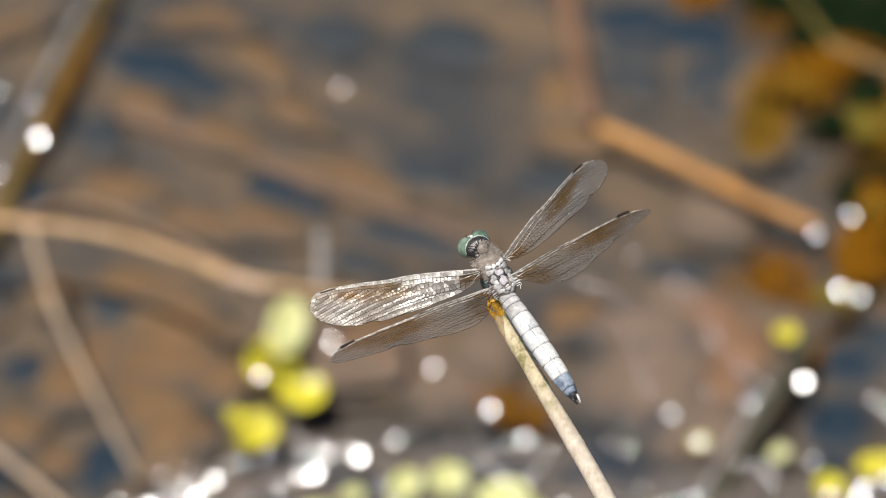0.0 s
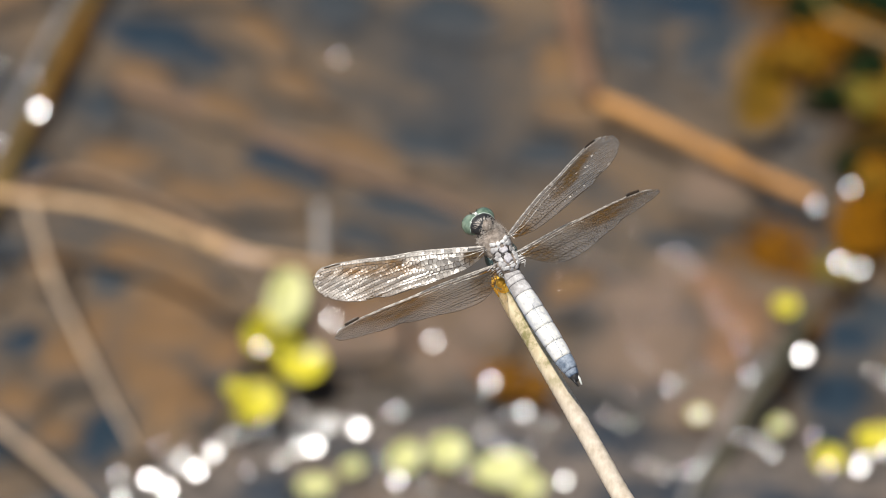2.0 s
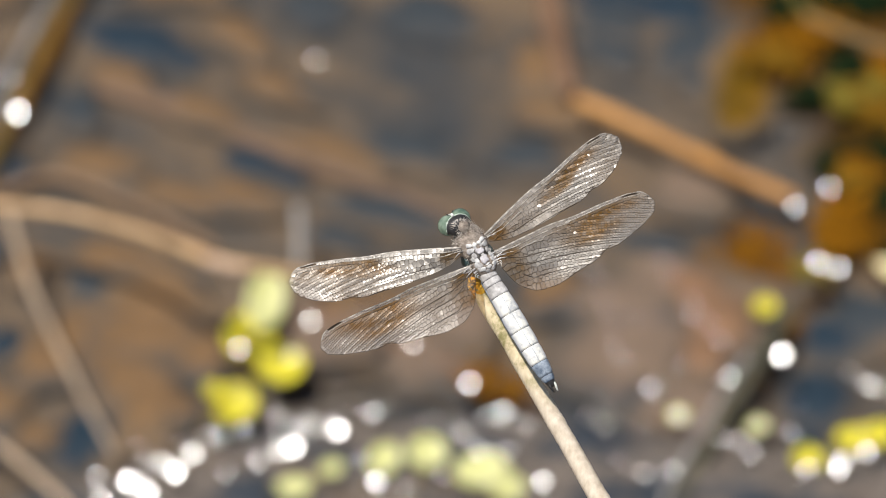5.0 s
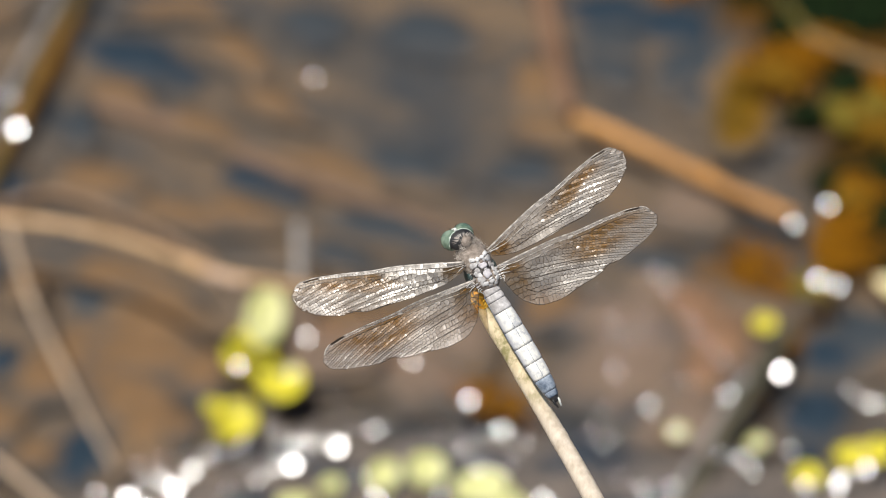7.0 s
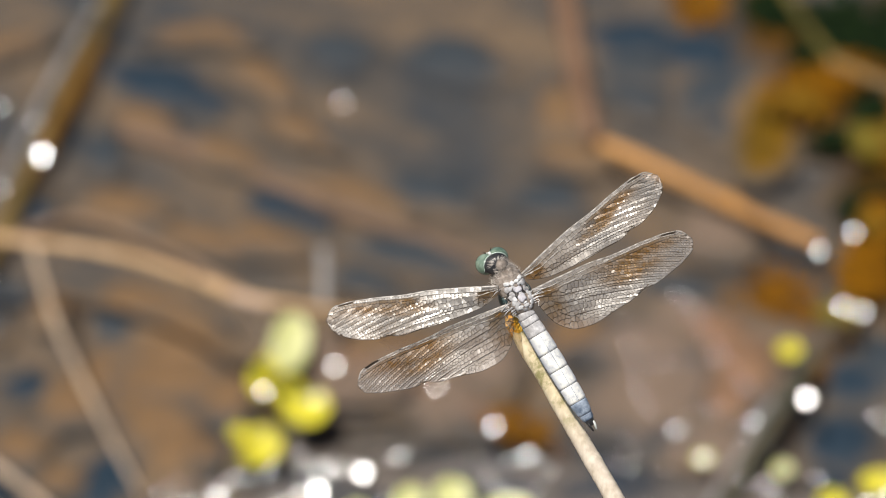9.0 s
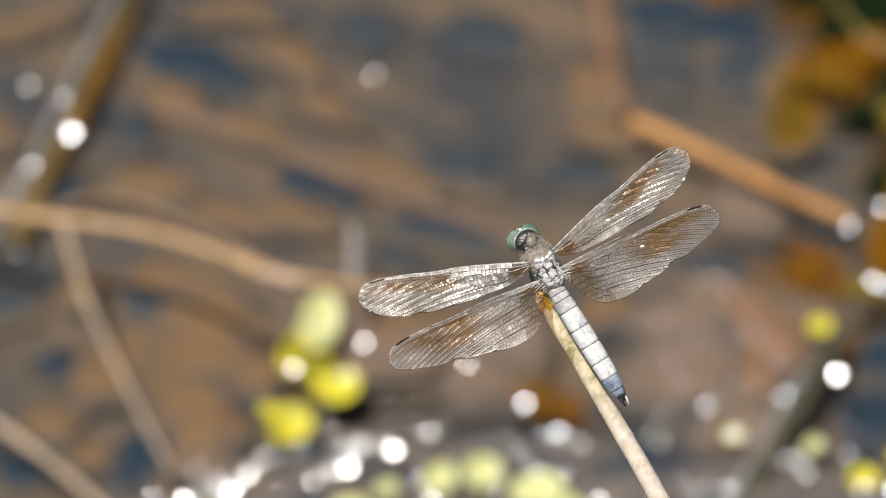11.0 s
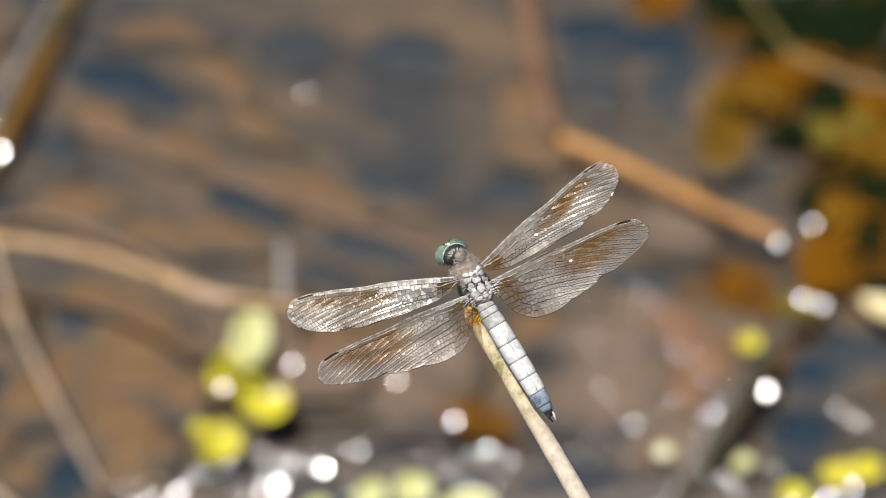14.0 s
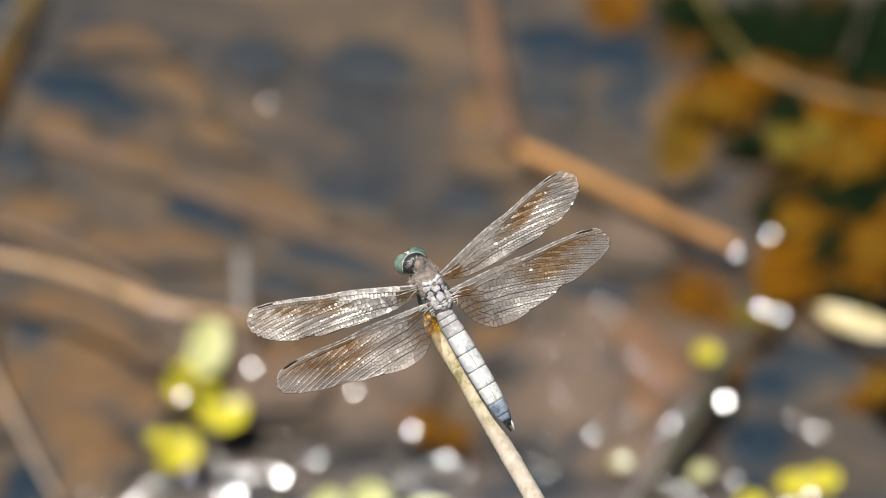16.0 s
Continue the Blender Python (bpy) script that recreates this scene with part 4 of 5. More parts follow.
leaf(0.0171, 0.4451, 0.0050, 0.0040, 60, PALE_LEAF, "pale yellow-green leaf on wet mud", 18, 0.007, 8)
leaf(0.0100, 0.4497, 0.0075, 0.0056, 20, PALE_LEAF, "pale yellow-green leaf on wet mud", 12, 0.009, 6)
leaf(-0.0398, 0.4436, 0.0048, 0.0034, 10, PALE_LEAF, YG, 13, 0.009, 6)
leaf(0.1304, 0.53, 0.0125, 0.0032, -32, YELLOWED, "long pale yellow leaf lying on orange algae", 14, 0.006, 22, -6)
leaf(0.0636, 0.4790, 0.0026, 0.0024, 0, PALE_LEAF, "tiny pale leaf in the shallows", 15, 0.002, 4)
leaf(0.0849, 0.4746, 0.0030, 0.0026, 50, PALE_LEAF, "tiny pale leaf in the shallows", 16, 0.002, 4)


# ---- the reed ----
VIEW = pose(0, 0, 0, 48, 0, 0).to_3x3()
PERCH = Vector((0.0072, -0.0027, 0.4970))


def seen(x, y, z=0.0):
    """A place near the perch, from millimetres across, up and towards the viewer."""
    return PERCH + VIEW @ Vector((x, y, z)) * 0.001


def reed():
    thing = tagged(new("reed"), "weathered straw-coloured dead reed leaning over the pond", "reed")
    thing.location = PERCH
    pts = [seen(-0.9, -4.6, -4.6), seen(1.4, -9.2, -4.6), seen(4.7, -14.4, -4.6), seen(7.9, -20.0, -4.7), seen(11.9, -26.9, -4.8), seen(15.6, -33.2, -5.0), seen(19.5, -40.2, -5.2), seen(30.4, -60, -6), seen(56, -118, -14)]
    pts += [Vector((0.115, -0.19, 0.22)), Vector((0.150, -0.26, 0.06)), Vector((0.158, -0.28, BED_Z))]
    line = spline([p - PERCH for p in pts], 330)

    def r(u):
        s = u * (len(pts) - 1)
        k = 0.00128 + 0.000075 * s if s < 6 else 0.00173 + 0.00012 * (s - 6)
        k *= 1 + 0.05 * math.exp(-((s - 2.75) / 0.16) ** 2) + 0.05 * math.exp(-((s - 4.4) / 0.12) ** 2)
        return k
    part("culm", mesh_of("culm", *tube(line, r, 20, 0.018, 5), REED), thing)
    # split orange fibres at the broken tip
    rng = random.Random(4)
    tip = line[0]
    along = Vector(line[0] - line[4]).normalized()
    part("husk", mesh_of("husk", *blob(Vector(tip) - along * 0.0006, (0.00155, 0.00155, 0.0022), along.to_track_quat("Z", "Y").to_matrix(), 10, 14, 0.35, 3), AMBER), thing, "frayed orange husk at the broken tip")
    for k in range(14):
        side = Vector((rng.gauss(0, 1), rng.gauss(0, 1), rng.gauss(0, 1)))
        side = (side - along * side.dot(along)).normalized()
        a = Vector(tip) + side * 0.0009 - along * 0.0022
        b = a + along * rng.uniform(0.002, 0.0036) + side * rng.uniform(0.0, 0.0006)
        part("fibre", mesh_of("fibre", *tube([a, (a + b) / 2 + side * 0.0001, b], lambda u: 0.00055 * (1 - 0.7 * u), 6), AMBER), thing, "orange frayed fibre")
    return thing


reed()


# ---- the dragonfly ----
FORE = dict(span=0.0315, swing=0.20, lead=((0, 0.010), (0.2, 0.026), (0.45, 0.034), (0.5, 0.031), (0.75, 0.036), (0.9, 0.027), (0.97, 0.001), (1, -0.05)),
            trail=((0, -0.035), (0.08, -0.085), (0.25, -0.140), (0.45, -0.180), (0.60, -0.200), (0.64, -0.193), (0.68, -0.201), (0.80, -0.195), (0.90, -0.163), (0.97, -0.115), (1, -0.06)))
HIND = dict(span=0.0310, swing=0.23, lead=((0, 0.010), (0.2, 0.022), (0.42, 0.030), (0.47, 0.026), (0.75, 0.032), (0.9, 0.023), (0.97, -0.004), (1, -0.06)),
            trail=((0, -0.08), (0.03, -0.170), (0.10, -0.262), (0.22, -0.303), (0.40, -0.282), (0.56, -0.250), (0.60, -0.231), (0.63, -0.233), (0.80, -0.198), (0.92, -0.152), (0.98, -0.110), (1, -0.07)))


def smooth_at(table, u):
    """A smooth curve through a table of (u, value)."""
    us, vs = np.array([a for a, _ in table]), np.array([b for _, b in table])
    slope = np.gradient(vs, us)
    i = int(np.clip(np.searchsorted(us, u) - 1, 0, len(us) - 2))
    h = us[i + 1] - us[i]
    s = (u - us[i]) / h
    return ((2 * s ** 3 - 3 * s * s + 1) * vs[i] + (s ** 3 - 2 * s * s + s) * h * slope[i] + (3 * s * s - 2 * s ** 3) * vs[i + 1] + (s ** 3 - s * s) * h * slope[i + 1])


def clip(poly, p, n):
    """The side of a polygon where (q - p) . n <= 0."""
    out = []
    for a, b in zip(poly, poly[1:] + poly[:1]):
        da, db = np.dot(a - p, n), np.dot(b - p, n)
        if da <= 0:
            out.append(a)
        if da * db < 0:
            out.append(a + (b - a) * (da / (da - db)))
    return out


PITCH = 0.00050


def row_drop(shape, u):
    """How far the rows of cells have swung back towards the rear edge at this part of the span."""
    return shape["span"] * (0.035 * u + shape["swing"] * u * u)


def wing_cells(shape, seed):
    """The cells between the veins: a two-rung ladder in front, large and many-sided near the root, finer in bowed rows outward."""
    rng = np.random.default_rng(seed)
    L = shape["span"]
    lead = lambda u: smooth_at(shape["lead"], u) * L
    trail = lambda u: smooth_at(shape["trail"], u) * L
    seeds = []
    u = 0.02
    while u < 0.975:
        top = lead(u)
        narrow = 1.0 if u < 0.45 else 0.70
        for v in (0.40, 1.14):
            if top - v * narrow * 0.001 > trail(u) + 0.0002:
                seeds.append((u * L + rng.normal() * 0.05 * 0.001, top - v * narrow * 0.001, 1 if v < 0.5 else 2))
        u += (0.70 if u < 0.45 else 0.52) * 0.001 / L
    u = 0.03
    while u < 0.988:
        top, low = lead(u), trail(u)
        near = max(0.0, 1.0 - u / 0.62)
        step = (0.50 + 0.34 * near) * 0.001
        front = 0.00185 if u < 0.45 else 0.00130
        k = math.ceil((-top + front - row_drop(shape, u)) / PITCH)
        while -k * PITCH - row_drop(shape, u) > low + 0.00012:
            thin = u < 0.27 + 0.10 * math.sin(k * 2.3 + seed)
            if not (thin and k % 2):
                seeds.append((u * L + rng.normal() * (0.13 + 0.10 * near) * step + (0.5 * step if (k // 2 if thin else k) % 2 else 0),
                              -k * PITCH - row_drop(shape, u) + rng.normal() * (0.08 + 0.14 * near) * PITCH, 0))
            k += 1
        u += step / L
    rung = [a[2] for a in seeds]
    seeds = [a[:2] for a in seeds]
    pts = np.array(seeds)
    cells = []
    edge_u = np.linspace(0, 1, 60)
    rim = [np.array((a * L, lead(a))) for a in edge_u] + [np.array((a * L, trail(a))) for a in edge_u[::-1]]
    rim = np.array(rim)
    for p, ladder in zip(pts, rung):
        d = np.hypot(*(pts - p).T)
        near = np.argsort(d)[1:18]
        s = 0.0013
        poly = [p + np.array(q) * s for q in ((-1, -1), (1, -1), (1, 1), (-1, 1))]
        for k in near:
            poly = clip(poly, (p + pts[k]) / 2, pts[k] - p)
            if len(poly) < 3:
                break
        # cut by the rim where it is near
        dr = np.hypot(*(rim - p).T)
        if len(poly) >= 3 and dr.min() < 0.0022:
            for k in np.argsort(dr)[:5]:
                a, b = rim[k - 1], rim[(k + 1) % len(rim)]
                t = b - a
                n = np.array((t[1], -t[0]))
                n = -n if np.dot(p - rim[k], n) > 0 else n
                if np.dot(p - rim[k], n) < 0:
                    poly = clip(poly, rim[k], n)
                if len(poly) < 3:
                    break
        if len(poly) >= 3:
            # keep every corner within the outline
            tidy = []
            for q in poly:
                a = float(np.clip(q[0] / L, 0.0, 1.0))
                tidy.append(np.array((a * L, np.clip(q[1], trail(a), lead(a)))))
            area = sum(q[0] * r[1] - r[0] * q[1] for q, r in zip(tidy, tidy[1:] + tidy[:1]))
            if area > 2e-8:
                cells.append((ladder, tidy))
    return cells, rim


def build_wing(name, shape, side, seed, film, parent, washout, folds):
    """side: 1 right, -1 left; folds: the tilts of the pleats' two flanks, and their lift outward. Membrane cells, with veins and the dark spot as sub-parts. x runs outward, y forward."""
    rng = np.random.default_rng(seed + 100)
    L = shape["span"]
    cells, rim = wing_cells(shape, seed)
    chord = lambda u: (smooth_at(shape["lead"], u) - smooth_at(shape["trail"], u)) * L

    def height(x, y):
        u = min(max(x / L, 0), 1)
        v = (smooth_at(shape["lead"], u) * L - y) / max(chord(u), 1e-5)
        pleat = 0.00022 * math.sin(v * 15.0) * (1 - 0.7 * u) * math.exp(-v * 1.2)
        return pleat - y * math.tan(radians(washout) * (u - 0.45)) - 0.0011 * u * u + 0.0006 * math.sin(u * 3.1) * v

    def slope(x, y, axis):
        d = 0.0002
        return (height(x + d * (axis == 0), y + d * (axis == 1)) - height(x - d * (axis == 0), y - d * (axis == 1))) / (2 * d)

    verts, faces, strip_verts, strip_faces, veins = [], [], [], [], []
    done = set()
    for ladder, poly in cells:
        c = np.mean(poly, axis=0)
        u = c[0] / L
        row = round((-c[1] - row_drop(shape, u)) / PITCH)
        out = min(1.0, max(0.0, (u - 0.30) / 0.25))
        ga = rng.normal(0, 0.025) + 0.09 * noise.noise((c[0] * 160 + seed, c[1] * 200, 4.7))
        gb = rng.normal(0, 0.025) + 0.15 * noise.noise((c[0] * 190 + seed, c[1] * 330, 0.7))
        gb += (folds[1] if row % 2 else folds[0]) * out * (0.75 + 0.9 * noise.noise((c[0] * 260, c[1] * 260, seed + 7.5))) + 0.05 * max(0.0, 0.32 - u)
        if row % 2 == 0:
            ga += folds[2] * out * (0.6 + 0.8 * noise.noise((c[0] * 120, c[1] * 240, seed + 0.5)))
        if rng.random() < 0.05 * (1.3 - out):
            ga, gb = ga + rng.normal(0, 0.11), gb + rng.normal(0.05, 0.11)
        if shape is HIND and u < 0.16:
            ga, gb = ga * 0.4, -0.12 + gb * 0.3
        if ladder == 2:
            ga, gb = ga * 0.5, -0.30 + rng.normal(0, 0.05)
        if ladder == 1:
            ga, gb = ga * 0.5, 0.08 + rng.normal(0, 0.03)
        flat = 0.2 if shape is HIND and u < 0.20 else 1.0
        reach = 0.5 * abs(sum(q[0] * r[1] - r[0] * q[1] for q, r in zip(poly, poly[1:] + poly[:1])))
        vs, fs = (strip_verts, strip_faces) if ladder == 1 else (verts, faces)
        o = len(vs)
        for q in poly:
            w = c + (q - c) * 0.97
            vs.append((side * w[0], w[1], height(*c) + (ga + flat * slope(*c, 0)) * (w[0] - c[0]) + (gb + flat * slope(*c, 1)) * (w[1] - c[1])))
        m = len(poly)
        vs.append((side * c[0], c[1], height(*c) + 0.10 * math.sqrt(max(1e-9, reach)) * rng.uniform(0.2, 1.2) * (0.5 + noise.noise((c[0] * 230, c[1] * 260 + seed, 2.2)))))
        for i in range(m):
            f = (o + i, o + (i + 1) % m, o + m)
            fs.append(f if side > 0 else f[::-1])
        for a, b in zip(poly, poly[1:] + poly[:1]):
            key = tuple(sorted((tuple(np.round(a / 4e-5).astype(int)), tuple(np.round(b / 4e-5).astype(int)))))
            if key in done or np.hypot(*(a - b)) < 6e-5:
                continue
            done.add(key)
            A, B = np.array((side * a[0], a[1], height(*a))), np.array((side * b[0], b[1], height(*b)))
            lie = -(0.035 + 2 * shape["swing"] * u)
            along = abs((b[0] - a[0]) + (b[1] - a[1]) * lie) / (np.hypot(*(b - a)) * math.hypot(1, lie))
            veins.append(tube([A, B], 0.000040 + 0.000014 * (1 - u) + (0.000014 * out if along > 0.8 else 0.0), 3, cap=False))
    wing = part(name, mesh_of(name, verts, faces, film), parent, "clear amber-tinted veined wing")
    part("front_strip", mesh_of("front_strip", strip_verts, strip_faces, STRIP_FILM), wing, "milky ladder-like strip along the leading edge")
    part("vein_net", mesh_of("vein_net", *join(veins), VEIN, False), wing, "fine dark network of veins")
    lead = lambda u, d=0.0: (side * u * L, smooth_at(shape["lead"], u) * L - d * chord(u), height(u * L, smooth_at(shape["lead"], u) * L - d * chord(u)))
    us = np.linspace(0.0, 0.985, 46)
    front = tube([lead(u) for u in us], lambda s: 0.00019 * (1 - 0.5 * s), 6)
    part("leading_vein", mesh_of("leading_vein", *front, COSTA), wing, "pale thick leading vein")
    for v, end, pale in ((0.80, 0.47, True), (1.52, 0.47, True), (0.52, 0.96, True), (1.10, 0.96, False)):
        begin = 0.0 if end < 0.5 else 0.47
        line = [(side * u * L, smooth_at(shape["lead"], u) * L - v * 0.001 * min(1.0, 0.35 + 6 * u), height(u * L, smooth_at(shape["lead"], u) * L - v * 0.001)) for u in np.linspace(begin, end, 28)]
        part("long_vein", mesh_of("long_vein", *tube(line, lambda s: 0.00009 * (1 - 0.4 * s), 5), COSTA if pale else VEIN), wing)
    for k, begin in ((4, 0.05), (7, 0.08), (10, 0.45), (12, 0.10), (14, 0.55)):
        line = []
        for u in np.linspace(begin, 0.97, 60):
            y = -(k + 0.5) * PITCH * min(1.0, 0.4 + 4 * u) - row_drop(shape, u)
            if smooth_at(shape["trail"], u) * L < y < smooth_at(shape["lead"], u) * L - 0.0008:
                line.append((side * u * L, y, height(u * L, y)))
        if len(line) > 4:
            part("long_vein", mesh_of("long_vein", *tube(line, lambda s: 0.000085 * (1 - 0.45 * s), 5), VEIN), wing)
    knot = lead(0.47, 0.06)
    part("nodus", mesh_of("nodus", *blob(knot, (0.00055, 0.00026, 0.00018), None, 8, 12, 0.25, seed), COSTA), wing, "pale knot where the leading veins meet")
    us = np.linspace(0.835, 0.925, 8)
    strip = [tuple(np.array(lead(u, 0.035)) + (0, 0, 0.00006)) for u in us]
    spot, sides = tube(strip, lambda s: (0.00020 if shape is HIND else 0.00013) * (0.75 + 0.25 * math.sin(3.14 * s)), 6)
    spot = [(q[0], strip[i // 6][1] + 0.5 * (q[1] - strip[i // 6][1]), strip[i // 6][2] + 2.2 * (q[2] - strip[i // 6][2]) + 0.0002) for i, q in enumerate(spot)]
    part("wing_spot", mesh_of("wing_spot", spot, sides, STIGMA), wing, "dark brown spot near the wing tip")
    edge = [(side * a * L, smooth_at(shape["trail"], a) * L, height(a * L, smooth_at(shape["trail"], a) * L)) for a in np.linspace(0.01, 1.0, 60)]
    part("rear_vein", mesh_of("rear_vein", *tube(edge, 0.00004, 4), VEIN), wing)
    return wing


def loft(rows, sides=18, flat=1.0, keel=0.0):
    """A body of revolution along -y: rows of (y, half width, half height, centre z)."""
    verts, faces = [], []
    for y, w, h, z in rows:
        for j in range(sides):
            a = 2 * math.pi * j / sides
            s = math.sin(a)
            top = keel * max(0, s) ** 8
            verts.append((w * math.cos(a), y, z + h * (s + top)))
    for k in range(len(rows) - 1):
        for j in range(sides):
            j2 = (j + 1) % sides
            faces.append((k * sides + j, k * sides + j2, (k + 1) * sides + j2, (k + 1) * sides + j))
    faces.append(tuple(range(sides))[::-1])
    faces.append(tuple((len(rows) - 1) * sides + j for j in range(sides)))
    return verts, faces


def hairs(count, spots, length, seed):
    """Fine tapering hairs that stand off an ellipsoid (centre, radii)."""
    rng = random.Random(seed)
    pieces = []
    for _ in range(count):
        c, r, up = spots[rng.randrange(len(spots))]
        d = Vector((rng.gauss(0, 1), rng.gauss(0, 1), rng.gauss(0, 1))).normalized()
        if d.dot(Vector(up)) < 0.0:
            d = -d
        root = Vector((c[0] + d.x * r[0], c[1] + d.y * r[1], c[2] + d.z * r[2]))
        tip = root + (d + Vector((rng.gauss(0, 0.35), rng.gauss(0, 0.35), rng.gauss(0, 0.35)))) * length * rng.uniform(0.5, 1.1)
        pieces.append(tube([root, tip], lambda s: 0.000022 * (1 - 0.8 * s), 3, cap=False))
    return join(pieces)


MM = 0.001
ABDOMEN_ROWS = ((0.0, 1.6), (1.2, 1.75), (3.2, 1.85), (4.6, 1.95), (8.4, 2.08), (12.0, 2.06), (15.6, 1.98), (18.9, 1.8), (21.0, 1.45), (22.6, 1.0), (23.5, 0.75))


def abdomen_width(y):
    return 0.90 * float(np.interp(y, [a for a, _ in ABDOMEN_ROWS], [b for _, b in ABDOMEN_ROWS]))


def dragonfly():
    thing = tagged(new("dragonfly"), "pale blue-white dragonfly with green eyes perched on a reed", "dragonfly")
    thing.matrix_world = Matrix.Translation(PERCH) @ pose(0, 0, 0, 48, 0, 0) @ pose(0, 0, 0, 0, 0, 30.4) @ pose(0, 0, 0, 0, 10, 0)
    # thorax: hairy front, wing-bearing back with pale plates
    thorax = part("thorax", mesh_of("thorax", *join([blob((0, 2.9 * MM, -1.4 * MM), (2.85 * MM, 3.4 * MM, 3.0 * MM), None, 14, 22, 0.06, 3), blob((0, -1.0 * MM, -1.2 * MM), (2.35 * MM, 3.0 * MM, 2.6 * MM), None, 14, 22, 0.06, 4)]), TAUPE), thing, "hairy grey-brown thorax")
    humps = (((0, 2.9, -1.4), (2.85, 3.4, 3.0)), ((0, -1.0, -1.2), (2.35, 3.0, 2.6)), ((0, 0.3, -1.15), (2.2, 3.5, 2.5)))

    def back(x, y):
        """Height of the back over (x, y), millimetres."""
        return max([c[2] + r[2] * math.sqrt(max(0.02, 1 - ((x - c[0]) / r[0]) ** 2 - ((y - c[1]) / r[1]) ** 2)) for c, r in humps])
    def plate(x, y, rx, ry, turn, rise, material, square, seed, label=""):
        """A rounded, raised plate that lies on the back, millimetres."""
        co, si = math.cos(radians(turn)), math.sin(radians(turn))
        rise *= 1.0
        sides, verts = 20, [(x * MM, y * MM, (back(x, y) + rise) * MM)]
        for r, up in ((0.50, 1.0), (0.80, 0.96), (0.93, 0.72), (1.0, 0.1), (0.97, -0.8)):
            for i in range(sides):
                a = 2 * math.pi * i / sides
                square = max(square, 2.9)
                k = (abs(math.cos(a)) ** square + abs(math.sin(a)) ** square) ** (-1 / square)
                k *= 0.95 * r * (1 + 0.30 * noise.noise((math.cos(a) * 1.4 + seed * 3.1, math.sin(a) * 1.4, 0.4)))
                px, py = rx * k * math.cos(a), ry * k * math.sin(a)
                wx, wy = x + px * co - py * si, y + px * si + py * co
                dent = 0.16 * noise.noise((wx * 2.2, wy * 2.2, seed * 1.7)) if r < 0.95 else 0.0
                verts.append((wx * MM, wy * MM, (back(wx, wy) + rise * up + dent * rise * 3) * MM))
        faces = [(0, 1 + i, 1 + (i + 1) % sides) for i in range(sides)]
        for ring in range(4):
            o, q = 1 + ring * sides, 1 + (ring + 1) * sides
            faces += [(o + i, q + i, q + (i + 1) % sides, o + (i + 1) % sides) for i in range(sides)]
        return part("back_plate", mesh_of("back_plate", verts, faces, material), thorax, label)

    plates = [(0.30, -0.62, 0.78, 0.72, 6, 0.30, LILAC, 3.4), (0.32, 1.05, 0.86, 0.56, -4, 0.42, LILAC, 2.4), (0.30, -2.15, 0.62, 0.36, 3, 0.26, GREY, 2.6), (0.32, 0.28, 0.42, 0.20, 0, 0.22, GREY, 2.4), (0.30, -1.62, 0.50, 0.18, 4, 0.20, POWDER, 2.4)]
    for x, y, rx, ry, turn, rise, material, square in ((0.52, 2.45, 0.42, 0.32, -20, 0.40, POWDER, 2.5), (1.38, 2.75, 0.46, 0.34, 25, 0.42, POWDER, 2.4), (1.75, 1.85, 0.40, 0.46, 10, 0.36, GREY, 2.4), (1.28, 1.72, 0.30, 0.40, 30, 0.34, POWDER, 2.2), (1.42, 0.72, 0.40, 0.44, -12, 0.34, GREY, 2.6), (1.45, -0.25, 0.34, 0.46, 8, 0.40, POWDER, 2.3), (1.86, 0.30, 0.28, 0.40, -15, 0.30, POWDER, 2.2), (1.40, -1.25, 0.46, 0.36, -28, 0.38, GREY, 2.4), (1.86, -0.85, 0.30, 0.36, 20, 0.34, POWDER, 2.2), (1.20, -2.05, 0.42, 0.34, 28, 0.36, POWDER, 2.3), (1.72, -1.85, 0.34, 0.42, -8, 0.32, GREY, 2.2), (0.62, -2.72, 0.40, 0.24, 14, 0.24, GREY, 2.4), (0.72, 1.85, 0.30, 0.22, 12, 0.26, GREY, 2.2)):
        for side in (-1, 1):
            plates.append((0.30 + side * (x - 0.05), y, rx * 1.16, ry * 1.20, side * turn, rise * 0.8, material, square + 0.5))
    for k, a in enumerate(plates):
        plate(*a, k, {0: "square lilac-grey plate in the middle of the back", 1: "broad lilac-grey plate of the back"}.get(k, ""))
    # Flank colour is darkened to carry the shade between the wings too.
    for s in (-1, 1):
        part("flank", mesh_of("flank", *blob((s * 1.95 * MM, 0.4 * MM, -2.5 * MM), (1.15 * MM, 1.7 * MM, 1.9 * MM), None, 12, 16, 0.08, 12), TEAL_SHADE), thorax, "blue-green flank with the shade between the wings painted in")
    part("saddle", mesh_of("saddle", *blob((0, 0.3 * MM, -1.15 * MM), (2.2 * MM, 3.5 * MM, 2.5 * MM), None, 14, 20, 0.05, 9), SEAM), thorax, "dark cuticle between the plates")
    for s in (-1, 1):
        for y, x0 in ((2.6, 2.2), (-0.4, 2.0), (-1.3, 1.9), (-1.8, 1.7)):
            part("wing_hinge", mesh_of("wing_hinge", *tube([(s * x0 * MM, y * MM, 0.35 * MM), (s * (x0 + 1.3) * MM, (y - 0.15) * MM, 0.75 * MM), (s * (x0 + 2.3) * MM, (y - 0.5) * MM, 0.6 * MM)], lambda u: 0.00012 * (1 - 0.6 * u), 6), GREY), thorax, "pale wing hinge")
